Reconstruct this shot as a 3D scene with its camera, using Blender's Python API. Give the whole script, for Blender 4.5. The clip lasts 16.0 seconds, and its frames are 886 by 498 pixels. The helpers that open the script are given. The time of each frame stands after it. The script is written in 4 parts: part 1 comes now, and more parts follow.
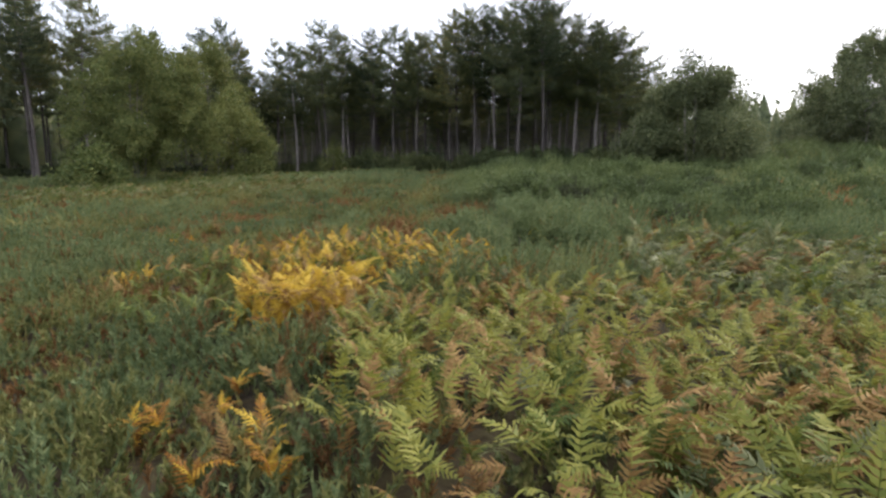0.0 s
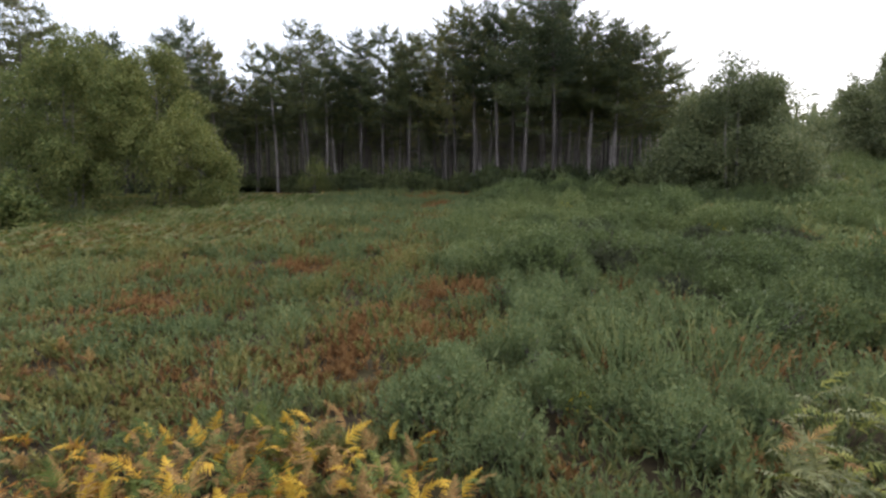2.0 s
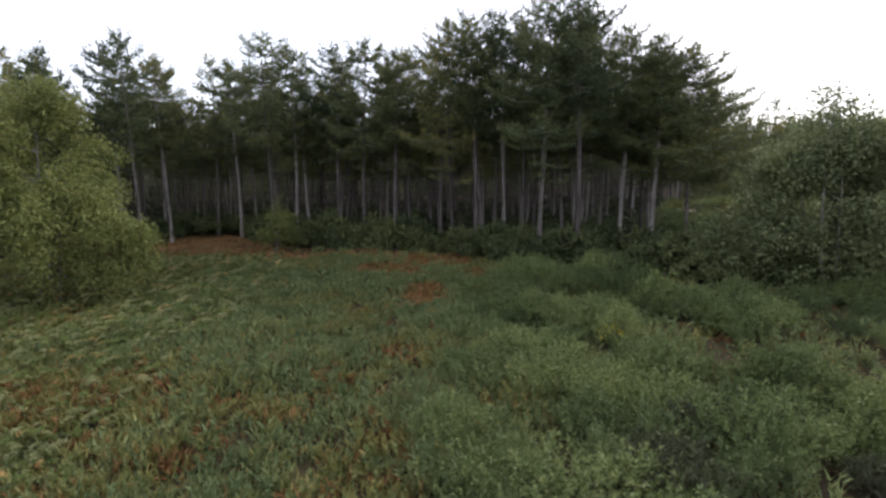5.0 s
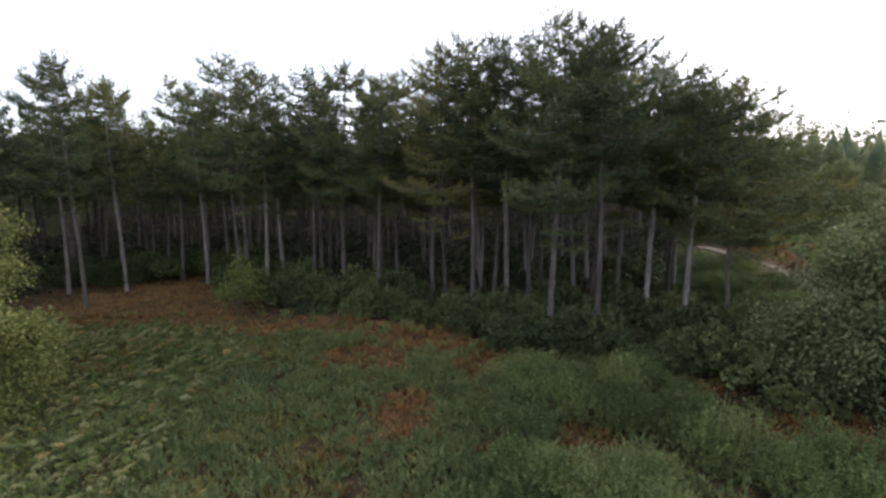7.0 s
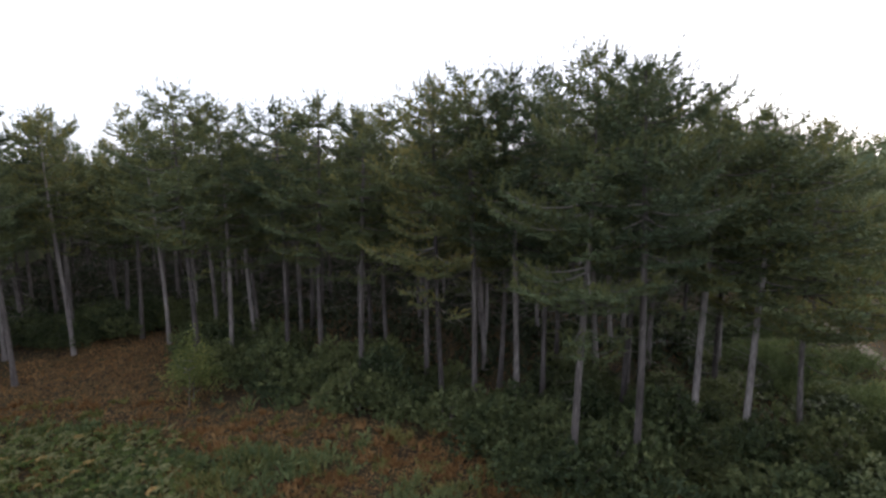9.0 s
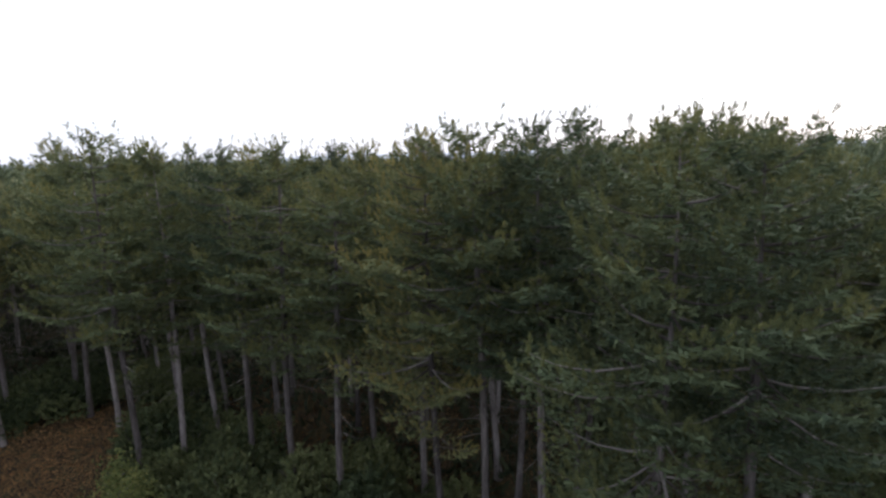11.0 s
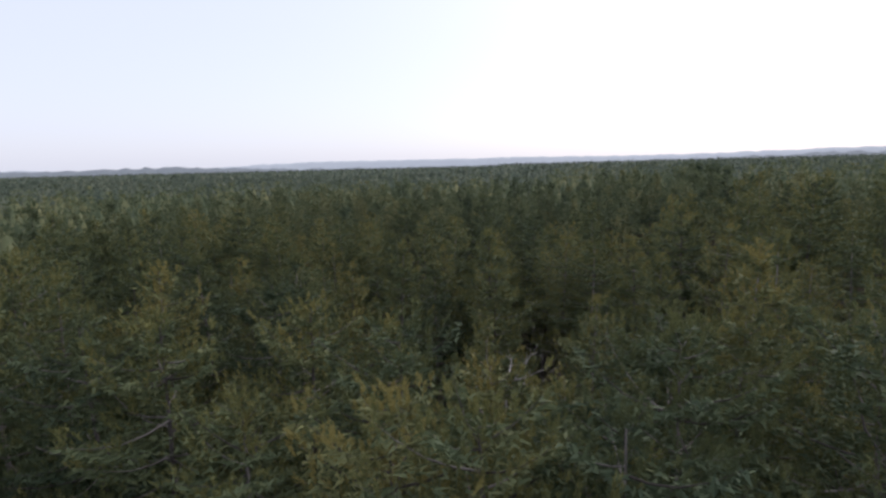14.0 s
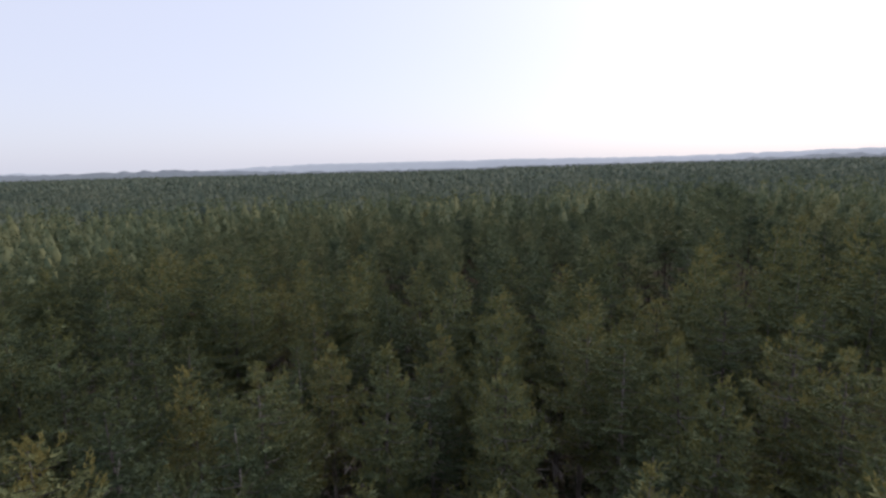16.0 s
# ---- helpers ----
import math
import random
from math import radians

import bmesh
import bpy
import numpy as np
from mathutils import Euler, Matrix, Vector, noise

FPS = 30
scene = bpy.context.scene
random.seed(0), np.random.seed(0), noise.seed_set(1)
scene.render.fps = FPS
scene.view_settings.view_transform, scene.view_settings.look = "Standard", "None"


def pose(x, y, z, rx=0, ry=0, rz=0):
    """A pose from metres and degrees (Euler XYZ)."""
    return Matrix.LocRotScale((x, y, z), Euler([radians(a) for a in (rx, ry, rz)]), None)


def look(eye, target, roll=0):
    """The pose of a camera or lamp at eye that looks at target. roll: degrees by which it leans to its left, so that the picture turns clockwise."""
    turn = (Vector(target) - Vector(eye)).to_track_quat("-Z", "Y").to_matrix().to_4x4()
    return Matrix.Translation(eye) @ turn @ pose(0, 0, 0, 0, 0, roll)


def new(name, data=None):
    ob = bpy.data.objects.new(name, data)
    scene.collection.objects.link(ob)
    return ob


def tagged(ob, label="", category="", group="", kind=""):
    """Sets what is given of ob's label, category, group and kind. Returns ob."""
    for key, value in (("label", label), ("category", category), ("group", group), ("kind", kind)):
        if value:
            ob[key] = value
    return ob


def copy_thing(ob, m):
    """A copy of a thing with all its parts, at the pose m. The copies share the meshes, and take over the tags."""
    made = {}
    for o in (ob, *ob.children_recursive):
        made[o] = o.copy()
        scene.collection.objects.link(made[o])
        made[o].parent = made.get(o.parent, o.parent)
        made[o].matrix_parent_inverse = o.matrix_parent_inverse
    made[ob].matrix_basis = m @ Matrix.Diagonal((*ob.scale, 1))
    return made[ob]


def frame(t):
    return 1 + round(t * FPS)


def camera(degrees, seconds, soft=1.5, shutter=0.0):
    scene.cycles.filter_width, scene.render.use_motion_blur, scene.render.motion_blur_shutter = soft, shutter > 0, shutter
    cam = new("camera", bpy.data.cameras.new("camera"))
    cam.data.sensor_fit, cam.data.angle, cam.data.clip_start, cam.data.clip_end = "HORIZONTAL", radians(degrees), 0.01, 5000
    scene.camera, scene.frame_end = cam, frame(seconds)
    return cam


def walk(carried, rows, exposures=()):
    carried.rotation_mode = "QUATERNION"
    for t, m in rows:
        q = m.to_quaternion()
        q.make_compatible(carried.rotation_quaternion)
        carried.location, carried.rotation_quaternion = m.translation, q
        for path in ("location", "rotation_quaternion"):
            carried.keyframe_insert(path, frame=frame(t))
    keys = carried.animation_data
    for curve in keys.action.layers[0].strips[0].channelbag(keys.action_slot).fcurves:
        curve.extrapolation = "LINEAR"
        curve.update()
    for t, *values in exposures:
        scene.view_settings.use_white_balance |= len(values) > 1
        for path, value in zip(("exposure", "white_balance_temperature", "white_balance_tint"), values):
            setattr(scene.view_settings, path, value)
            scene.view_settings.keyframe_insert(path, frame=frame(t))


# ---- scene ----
cam = camera(82.0, 16.0, soft=2.65)
PATH = [
    (0, (1.729, 0.463, 1.699), (1.603, 2.443, 1.453), -0.4),
    (0.5, (1.758, 1.887, 2.061), (1.63, 3.867, 1.815), -0.5),
    (1, (1.768, 3.3, 2.466), (1.639, 5.28, 2.22), -0.5),
    (1.5, (1.786, 4.712, 2.898), (1.656, 6.692, 2.651), -0.5),
    (2, (1.786, 6.112, 3.355), (1.656, 8.092, 3.108), -0.5),
    (2.5, (1.769, 7.484, 3.87), (1.638, 9.464, 3.621), -0.4),
    (3, (1.756, 8.891, 4.384), (1.625, 10.871, 4.136), -0.3),
    (3.5, (1.745, 10.293, 4.908), (1.612, 12.274, 4.663), -0.4),
    (4, (1.724, 11.653, 5.48), (1.591, 13.633, 5.234), -0.5),
    (6.5, (2.051, 18.41, 9.086), (1.905, 20.387, 8.822), -0.2),
    (7, (2.008, 19.743, 9.776), (1.865, 21.72, 9.511), -0.2),
    (7.5, (2.013, 21.09, 10.444), (1.869, 23.068, 10.179), -0.2),
    (8, (2.046, 22.442, 11.138), (1.898, 24.418, 10.871), -0.2),
    (8.5, (2.124, 23.782, 11.825), (1.967, 25.758, 11.555), -0.3),
    (11, (1.979, 31.264, 15.592), (1.782, 33.224, 15.246), -1.4),
    (11.5, (1.892, 32.451, 16.271), (1.704, 34.412, 15.926), -1.4),
    (12, (1.788, 33.715, 16.86), (1.604, 35.679, 16.53), -1.2),
    (12.5, (1.715, 34.981, 17.536), (1.532, 36.945, 17.205), -1.3),
    (13, (1.645, 36.298, 18.229), (1.462, 38.262, 17.899), -1.3),
    (13.5, (1.538, 37.577, 18.797), (1.358, 39.542, 18.47), -1.5),
    (14, (1.515, 38.967, 19.499), (1.331, 40.931, 19.174), -1.4),
    (14.5, (1.441, 40.318, 20.213), (1.258, 42.284, 19.892), -1.2),
    (15, (1.389, 41.712, 20.951), (1.206, 43.677, 20.63), -1.4),
    (15.5, (1.298, 43.072, 21.678), (1.114, 45.038, 21.36), -1.3),
    (16, (1.255, 44.527, 22.44), (1.072, 46.493, 22.12), -1.5),
]
walk(cam, [(t, look(eye, target, roll)) for t, eye, target, roll in PATH],
     [(0, 0.96, 6450, 13), (2.5, 0.96, 6450, 13), (4, 0.90, 6450, 14), (6.5, 0.86, 6350, 15), (8.5, 0.84, 6300, 16), (11, 0.66, 6150, 17), (12, 0.50, 6150, 17),
      (13, 0.33, 6150, 18), (16, 0.04, 6150, 19)])

# ---- light ----
world = bpy.data.worlds.new("overcast")
scene.world = world
world.use_nodes = True
wn, wl = world.node_tree.nodes, world.node_tree.links
wn.clear()
sky = wn.new("ShaderNodeTexSky")
sky.sky_type, sky.sun_disc = "NISHITA", False
sky.sun_elevation, sky.sun_rotation = radians(38), radians(35)
sky.air_density, sky.dust_density, sky.ozone_density = 1.0, 2.5, 2.0
sky_bg, cloud_bg, sky_add, sky_out = wn.new("ShaderNodeBackground"), wn.new("ShaderNodeBackground"), wn.new("ShaderNodeAddShader"), wn.new("ShaderNodeOutputWorld")
sky_bg.inputs[1].default_value = 0.045
cloud_bg.inputs[0].default_value, cloud_bg.inputs[1].default_value = (0.90, 0.94, 1.0, 1), 0.66
wl.new(sky.outputs[0], sky_bg.inputs[0])
wl.new(sky_bg.outputs[0], sky_add.inputs[0])
wl.new(cloud_bg.outputs[0], sky_add.inputs[1])
wl.new(sky_add.outputs[0], sky_out.inputs[0])
sun = new("sun", bpy.data.lights.new("sun", "SUN"))
sun.data.energy, sun.data.angle, sun.data.color = 1.3, radians(25), (1.0, 0.95, 0.86)
sun.matrix_world = look((0, 0, 60), (-0.45, -0.64, 60 - 0.62))


# ---- materials ----
def material(name, stops, rough=0.75, scale=3.0, island=0.35, ob_rand=0.25, bump=0.0, stretch=(1, 1, 1), spec=0.2, thin=0.0):
    """Colour from noise at two scales, varied from piece to piece and from thing to thing."""
    m = bpy.data.materials.new(name)
    m.use_nodes = True
    n, l = m.node_tree.nodes, m.node_tree.links
    p = n["Principled BSDF"]
    p.inputs["Roughness"].default_value = rough
    p.inputs["Specular IOR Level"].default_value = spec
    co, mp = n.new("ShaderNodeTexCoord"), n.new("ShaderNodeMapping")
    mp.inputs["Scale"].default_value = stretch
    l.new(co.outputs["Object"], mp.inputs[0])
    fine, broad = n.new("ShaderNodeTexNoise"), n.new("ShaderNodeTexNoise")
    fine.inputs["Scale"].default_value, fine.inputs["Detail"].default_value = scale, 4.0
    broad.inputs["Scale"].default_value, broad.inputs["Detail"].default_value = scale * 0.13, 2.0
    l.new(mp.outputs[0], fine.inputs[0])
    l.new(mp.outputs[0], broad.inputs[0])
    geo, info = n.new("ShaderNodeNewGeometry"), n.new("ShaderNodeObjectInfo")

    def calc(op, a, b):
        k = n.new("ShaderNodeMath")
        k.operation = op
        for i, v in enumerate((a, b)):
            if isinstance(v, (int, float)):
                k.inputs[i].default_value = v
            else:
                l.new(v, k.inputs[i])
        return k.outputs[0]

    f = calc("ADD", calc("MULTIPLY", fine.outputs["Fac"], 0.55), calc("MULTIPLY", broad.outputs["Fac"], 0.45))
    f = calc("ADD", f, calc("MULTIPLY", calc("SUBTRACT", geo.outputs["Random Per Island"], 0.5), island))
    f = calc("ADD", f, calc("MULTIPLY", calc("SUBTRACT", info.outputs["Random"], 0.5), ob_rand))
    ramp = n.new("ShaderNodeValToRGB")
    while len(ramp.color_ramp.elements) < len(stops):
        ramp.color_ramp.elements.new(0.5)
    for e, (pos, col) in zip(ramp.color_ramp.elements, stops):
        e.position, e.color = pos, (*col, 1)
    l.new(f, ramp.inputs[0])
    l.new(ramp.outputs[0], p.inputs["Base Color"])
    if bump:
        b = n.new("ShaderNodeBump")
        b.inputs["Strength"].default_value, b.inputs["Distance"].default_value = bump, 0.03
        l.new(fine.outputs["Fac"], b.inputs["Height"])
        l.new(b.outputs[0], p.inputs["Normal"])
    if thin:
        tr, mix = n.new("ShaderNodeBsdfTranslucent"), n.new("ShaderNodeMixShader")
        mix.inputs[0].default_value = thin
        l.new(ramp.outputs[0], tr.inputs[0])
        l.new(p.outputs[0], mix.inputs[1])
        l.new(tr.outputs[0], mix.inputs[2])
        l.new(mix.outputs[0], n["Material Output"].inputs[0])
    return m


# inner needles, with shade inside the crown put into their darker colour
NEEDLES = material("pine_needles", [(0.2, (0.053, 0.074, 0.043)), (0.5, (0.110, 0.134, 0.066)), (0.85, (0.211, 0.211, 0.087))], 0.6, 1.2, 0.15, 0.42, thin=0.12, spec=0.06)
# young shoots, paler by nature and raised further as the lit tips
SHOOTS = material("pine_shoots", [(0.2, (0.071, 0.088, 0.043)), (0.5, (0.151, 0.156, 0.059)), (0.85, (0.281, 0.236, 0.080))], 0.6, 1.2, 0.12, 0.52, thin=0.2, spec=0.06)
# crowns deep in the stand, lifted slightly in colour for haze
STAND = material("stand_crowns", [(0.36, (0.068, 0.095, 0.057)), (0.5, (0.138, 0.161, 0.084)), (0.66, (0.253, 0.243, 0.112))], 0.65, 0.45, 0.06, 0.0, thin=0.2, spec=0.06)
BARK = material("pine_bark", [(0.25, (0.046, 0.039, 0.036)), (0.5, (0.136, 0.117, 0.108)), (0.8, (0.356, 0.316, 0.293))], 0.85, 9.0, 0.0, 0.4, 0.8, stretch=(2, 2, 0.35))
TWIG = material("dead_wood", [(0.3, (0.060, 0.050, 0.044)), (0.7, (0.215, 0.19, 0.17))], 0.9, 6.0, 0.5, 0.2)
LEAF = material("sallow_leaves", [(0.2, (0.070, 0.099, 0.030)), (0.5, (0.154, 0.179, 0.056)), (0.85, (0.270, 0.268, 0.085))], 0.6, 0.9, 0.5, 0.2, thin=0.25)
# dull grey-green leaves, their colour paled further to carry haze
LEAF_DULL_HAZED = material("dull_hazed_leaves", [(0.2, (0.085, 0.106, 0.053)), (0.5, (0.160, 0.183, 0.085)), (0.85, (0.266, 0.277, 0.127))], 0.6, 0.9, 0.5, 0.2, thin=0.3)
BIRCH = material("birch_bark", [(0.3, (0.06, 0.052, 0.045)), (0.5, (0.17, 0.152, 0.135)), (0.8, (0.34, 0.31, 0.28))], 0.7, 5.0, 0.0, 0.2, 0.3, stretch=(1, 1, 3))
GORSE = material("gorse_shoots", [(0.2, (0.063, 0.087, 0.033)), (0.5, (0.129, 0.166, 0.060)), (0.85, (0.218, 0.245, 0.088))], 0.65, 1.6, 0.45, 0.5, thin=0.2)
# a darker gorse colour, for the bushes in the hollows
DARK_GORSE = material("dark_gorse_shoots", [(0.2, (0.040, 0.042, 0.024)), (0.5, (0.072, 0.078, 0.042)), (0.85, (0.130, 0.142, 0.068))], 0.8, 1.6, 0.5, 0.3)
SHRUB = material("dark_shrub_leaves", [(0.2, (0.042, 0.060, 0.027)), (0.5, (0.090, 0.112, 0.046)), (0.85, (0.166, 0.179, 0.071))], 0.55, 1.6, 0.4, 0.5, thin=0.25)
BLOOM = material("gorse_bloom", [(0.3, (0.55, 0.40, 0.02)), (0.7, (0.80, 0.62, 0.05))], 0.6, 8.0, 0.3, 0.0, thin=0.2)
HEATHER = material("heath_shoots", [(0.25, (0.084, 0.119, 0.053)), (0.5, (0.156, 0.197, 0.083)), (0.8, (0.282, 0.281, 0.106))], 0.7, 0.9, 0.35, 0.0, thin=0.25)
OLIVE = material("olive_grass", [(0.25, (0.100, 0.116, 0.036)), (0.5, (0.185, 0.192, 0.062)), (0.8, (0.33, 0.27, 0.100))], 0.7, 0.9, 0.4, 0.0, thin=0.25)
RUST = material("dead_bracken", [(0.25, (0.095, 0.050, 0.019)), (0.5, (0.232, 0.122, 0.046)), (0.8, (0.353, 0.211, 0.090))], 0.85, 1.1, 0.32, 0.2, thin=0.1)
FERN = {
    "green": material("green_bracken", [(0.2, (0.070, 0.104, 0.024)), (0.5, (0.150, 0.182, 0.038)), (0.85, (0.30, 0.285, 0.060))], 0.6, 1.5, 0.35, 0.5, thin=0.3),
    "gold": material("golden_bracken", [(0.2, (0.32, 0.14, 0.03)), (0.5, (0.55, 0.30, 0.035)), (0.85, (0.64, 0.45, 0.06))], 0.6, 1.5, 0.35, 0.9, thin=0.3),
    "brown": material("brown_bracken", [(0.2, (0.14, 0.070, 0.026)), (0.5, (0.27, 0.155, 0.055)), (0.85, (0.42, 0.28, 0.10))], 0.75, 1.5, 0.35, 0.6, thin=0.2),
    "silver": material("pale_bracken", [(0.2, (0.110, 0.124, 0.054)), (0.5, (0.205, 0.212, 0.088)), (0.85, (0.33, 0.315, 0.150))], 0.55, 1.5, 0.35, 0.5, thin=0.3),
}
# shade under the canopy, put into the undergrowth's own dark colour
UNDER_SHADE = material("shaded_undergrowth", [(0.2, (0.016, 0.024, 0.012)), (0.5, (0.036, 0.046, 0.022)), (0.85, (0.070, 0.078, 0.034))], 0.7, 1.6, 0.3, 0.0)
STALK = material("bracken_stalk", [(0.3, (0.10, 0.075, 0.03)), (0.7, (0.20, 0.15, 0.06))], 0.7, 6.0, 0.2, 0.3)
SOIL = material("heath_soil", [(0.3, (0.018, 0.013, 0.009)), (0.44, (0.040, 0.029, 0.016)), (0.56, (0.058, 0.046, 0.021)), (0.8, (0.078, 0.076, 0.030))], 0.95, 9.0, 0.0, 0.0, 1.0)
SAND = material("sand", [(0.3, (0.13, 0.105, 0.08)), (0.7, (0.24, 0.20, 0.16))], 0.95, 2.5, 0.0, 0.0, 0.4)


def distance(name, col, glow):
    """A far ridge: mist is put into its flat grey colour and a faint glow."""
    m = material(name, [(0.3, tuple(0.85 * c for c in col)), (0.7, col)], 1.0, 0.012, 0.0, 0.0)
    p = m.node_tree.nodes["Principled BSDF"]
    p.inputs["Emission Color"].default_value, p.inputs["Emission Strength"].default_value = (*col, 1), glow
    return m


# far pine crowns: distance haze is put into this bluer, greyer green
HAZED_CROWNS = material("hazed_crowns", [(0.36, (0.058, 0.084, 0.063)), (0.5, (0.117, 0.141, 0.099)), (0.66, (0.200, 0.209, 0.136))], 0.65, 0.3, 0.06, 0.0, thin=0.15, spec=0.06)
DEAD = material("bleached_wood", [(0.3, (0.16, 0.145, 0.13)), (0.7, (0.36, 0.33, 0.30))], 0.9, 6.0, 0.3, 0.2)
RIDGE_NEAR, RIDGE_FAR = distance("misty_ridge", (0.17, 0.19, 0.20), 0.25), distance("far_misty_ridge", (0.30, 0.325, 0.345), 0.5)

rng = np.random.default_rng(7)


# ---- mesh tools ----
def mesh_of(name, verts, tris, mat, smooth=False, more=None, start=0):
    """A mesh from arrays of vertices and triangles; more: a second material, from triangle start on."""
    verts, tris = np.asarray(verts, np.float32).reshape(-1, 3), np.asarray(tris, np.int32).reshape(-1, 3)
    me = bpy.data.meshes.new(name)
    me.vertices.add(len(verts))
    me.vertices.foreach_set("co", verts.ravel())
    me.loops.add(tris.size)
    me.loops.foreach_set("vertex_index", tris.ravel())
    me.polygons.add(len(tris))
    me.polygons.foreach_set("loop_start", np.arange(0, tris.size, 3, dtype=np.int32))
    me.polygons.foreach_set("loop_total", np.full(len(tris), 3, np.int32))
    if smooth:
        me.polygons.foreach_set("use_smooth", np.ones(len(tris), bool))
    me.materials.append(mat)
    if more:
        me.materials.append(more)
        me.polygons.foreach_set("material_index", (np.arange(len(tris)) >= start).astype(np.int32))
    me.update(calc_edges=True)
    return me


def join(pieces):
    """Several (verts, tris) as one."""
    vs, ts, k = [], [], 0
    for v, t in pieces:
        vs.append(v)
        ts.append(t + k)
        k += len(v)
    return np.concatenate(vs), np.concatenate(ts)


def unit(v):
    return v / np.maximum(np.linalg.norm(v, axis=-1, keepdims=True), 1e-9)


def any_way(n):
    return unit(rng.normal(size=(n, 3)))


def tube(points, radii, sides=6):
    """A tapered tube along points, closed at its tip."""
    p, r = np.asarray(points, float), np.asarray(radii, float)
    d = unit(np.gradient(p, axis=0))
    ref = np.array([0.0, 0, 1]) if abs(d[0, 2]) < 0.8 else np.array([1.0, 0, 0])
    a = unit(np.cross(d, ref))
    b = np.cross(d, a)
    ang = np.arange(sides) * 2 * np.pi / sides
    ring = a[:, None] * np.cos(ang)[None, :, None] + b[:, None] * np.sin(ang)[None, :, None]
    v = (p[:, None] + ring * r[:, None, None]).reshape(-1, 3)
    i, j = np.meshgrid(np.arange(len(p) - 1), np.arange(sides), indexing="ij")
    q = [(i * sides + j).ravel(), (i * sides + (j + 1) % sides).ravel(), ((i + 1) * sides + (j + 1) % sides).ravel(), ((i + 1) * sides + j).ravel()]
    t = np.concatenate([np.stack([q[0], q[1], q[2]], 1), np.stack([q[0], q[2], q[3]], 1)])
    return v, t


def blades(base, way, length, width):
    """One narrow pointed blade for each base, along its way."""
    n = len(base)
    side = unit(np.cross(way, any_way(n))) * np.reshape(width, (-1, 1)) / 2
    mid = base + way * np.reshape(length, (-1, 1)) * 0.45
    tip = base + way * np.reshape(length, (-1, 1))
    v = np.stack([base, mid + side, tip, mid - side], 1).reshape(-1, 3)
    k = 4 * np.arange(n)[:, None]
    t = np.concatenate([k + [0, 1, 2], k + [0, 2, 3]], 1).reshape(-1, 3)
    return v, t


def spikes(base, way, length, width):
    """One triangle for each base, along its way."""
    n = len(base)
    side = unit(np.cross(way, any_way(n))) * np.reshape(width, (-1, 1)) / 2
    v = np.stack([base + side, base - side, base + way * np.reshape(length, (-1, 1))], 1).reshape(-1, 3)
    return v, np.arange(3 * n).reshape(-1, 3)


def brushes(at, way, per, spread, length, width, along=0.2, open_=0.9):
    """Bottle-brush shoots: per spikes round each shoot."""
    n = len(at)
    a, w = np.repeat(at, per, 0), np.repeat(way, per, 0)
    s = rng.uniform(0, 1, (n * per, 1))
    d = unit(w + open_ * any_way(n * per))
    return spikes(a + w * s * along + any_way(n * per) * spread, d, length * rng.uniform(0.7, 1.2, n * per), width)


def vnoise(x, y, size, seed=0):
    """Smooth value noise from 0 to 1 over the plan."""
    x, y = np.asarray(x, float) / size, np.asarray(y, float) / size
    i, j = np.floor(x), np.floor(y)
    fx, fy = x - i, y - j
    fx, fy = fx * fx * (3 - 2 * fx), fy * fy * (3 - 2 * fy)

    def cell(a, b):
        s = np.sin(a * 127.1 + b * 311.7 + seed * 74.7) * 43758.5453
        return s - np.floor(s)

    return (cell(i, j) * (1 - fx) + cell(i + 1, j) * fx) * (1 - fy) + (cell(i, j + 1) * (1 - fx) + cell(i + 1, j + 1) * fx) * fy


def step(a, b, v):
    k = np.clip((np.asarray(v, float) - a) / (b - a), 0, 1)
    return k * k * (3 - 2 * k)


def height(x, y):
    """The ground's height over the plan."""
    x, y = np.asarray(x, float), np.asarray(y, float)
    z = np.interp(y, [-40, 0, 11, 17, 22, 30, 37, 45, 90], [-0.6, -0.2, 0.05, 0.45, 1.0, 1.85, 2.3, 2.6, 2.8])
    z = z + 2.0 * step(10, 24, x) * step(34, 54, y)
    near = 1 - step(60, 120, np.hypot(x, y - 30))
    z = z + near * (0.35 * (vnoise(x, y, 5.5, 1) - 0.5) + 0.14 * (vnoise(x, y, 1.6, 2) - 0.5))
    return z + 2 * step(250, 900, y) * step(-150, 500, x)


def on_ground(x, y, up=0.0):
    return np.stack([x, y, height(x, y) + up], 1)


def part(name, me, parent, label=""):
    ob = new(name, me)
    ob.parent = parent
    return tagged(ob, label) if label else ob


def thing(name, label, category, group="", kind=""):
    return tagged(new(name), label, category, group, kind)


def place(proto, x, y, turn=0.0, size=1.0, tall=None, sink=0.06, lean=0.0):
    """A copy of a thing, set on the ground."""
    c = copy_thing(proto, pose(x, y, float(height(x, y)) - sink, lean, 0, turn))
    c.scale = (size, size, tall or size)
    return c


# ---- ground ----
def axis_of(lo, hi, fine, far):
    inner = np.arange(lo, hi + 1e-6, fine)
    out, d, up, down = [], fine, hi, lo
    grow = []
    while up < far:
        d *= 1.25
        up += d
        grow.append(up - hi)
    return np.concatenate([lo - np.array(grow[::-1]), inner, hi + np.array(grow)])


gx, gy = axis_of(-45, 45, 0.7, 4200), axis_of(-6, 75, 0.7, 4200)
X, Y = np.meshgrid(gx, gy, indexing="ij")
gv = np.stack([X.ravel(), Y.ravel(), height(X.ravel(), Y.ravel())], 1)
ii, jj = np.meshgrid(np.arange(len(gx) - 1), np.arange(len(gy) - 1), indexing="ij")
q0 = (ii * len(gy) + jj).ravel()
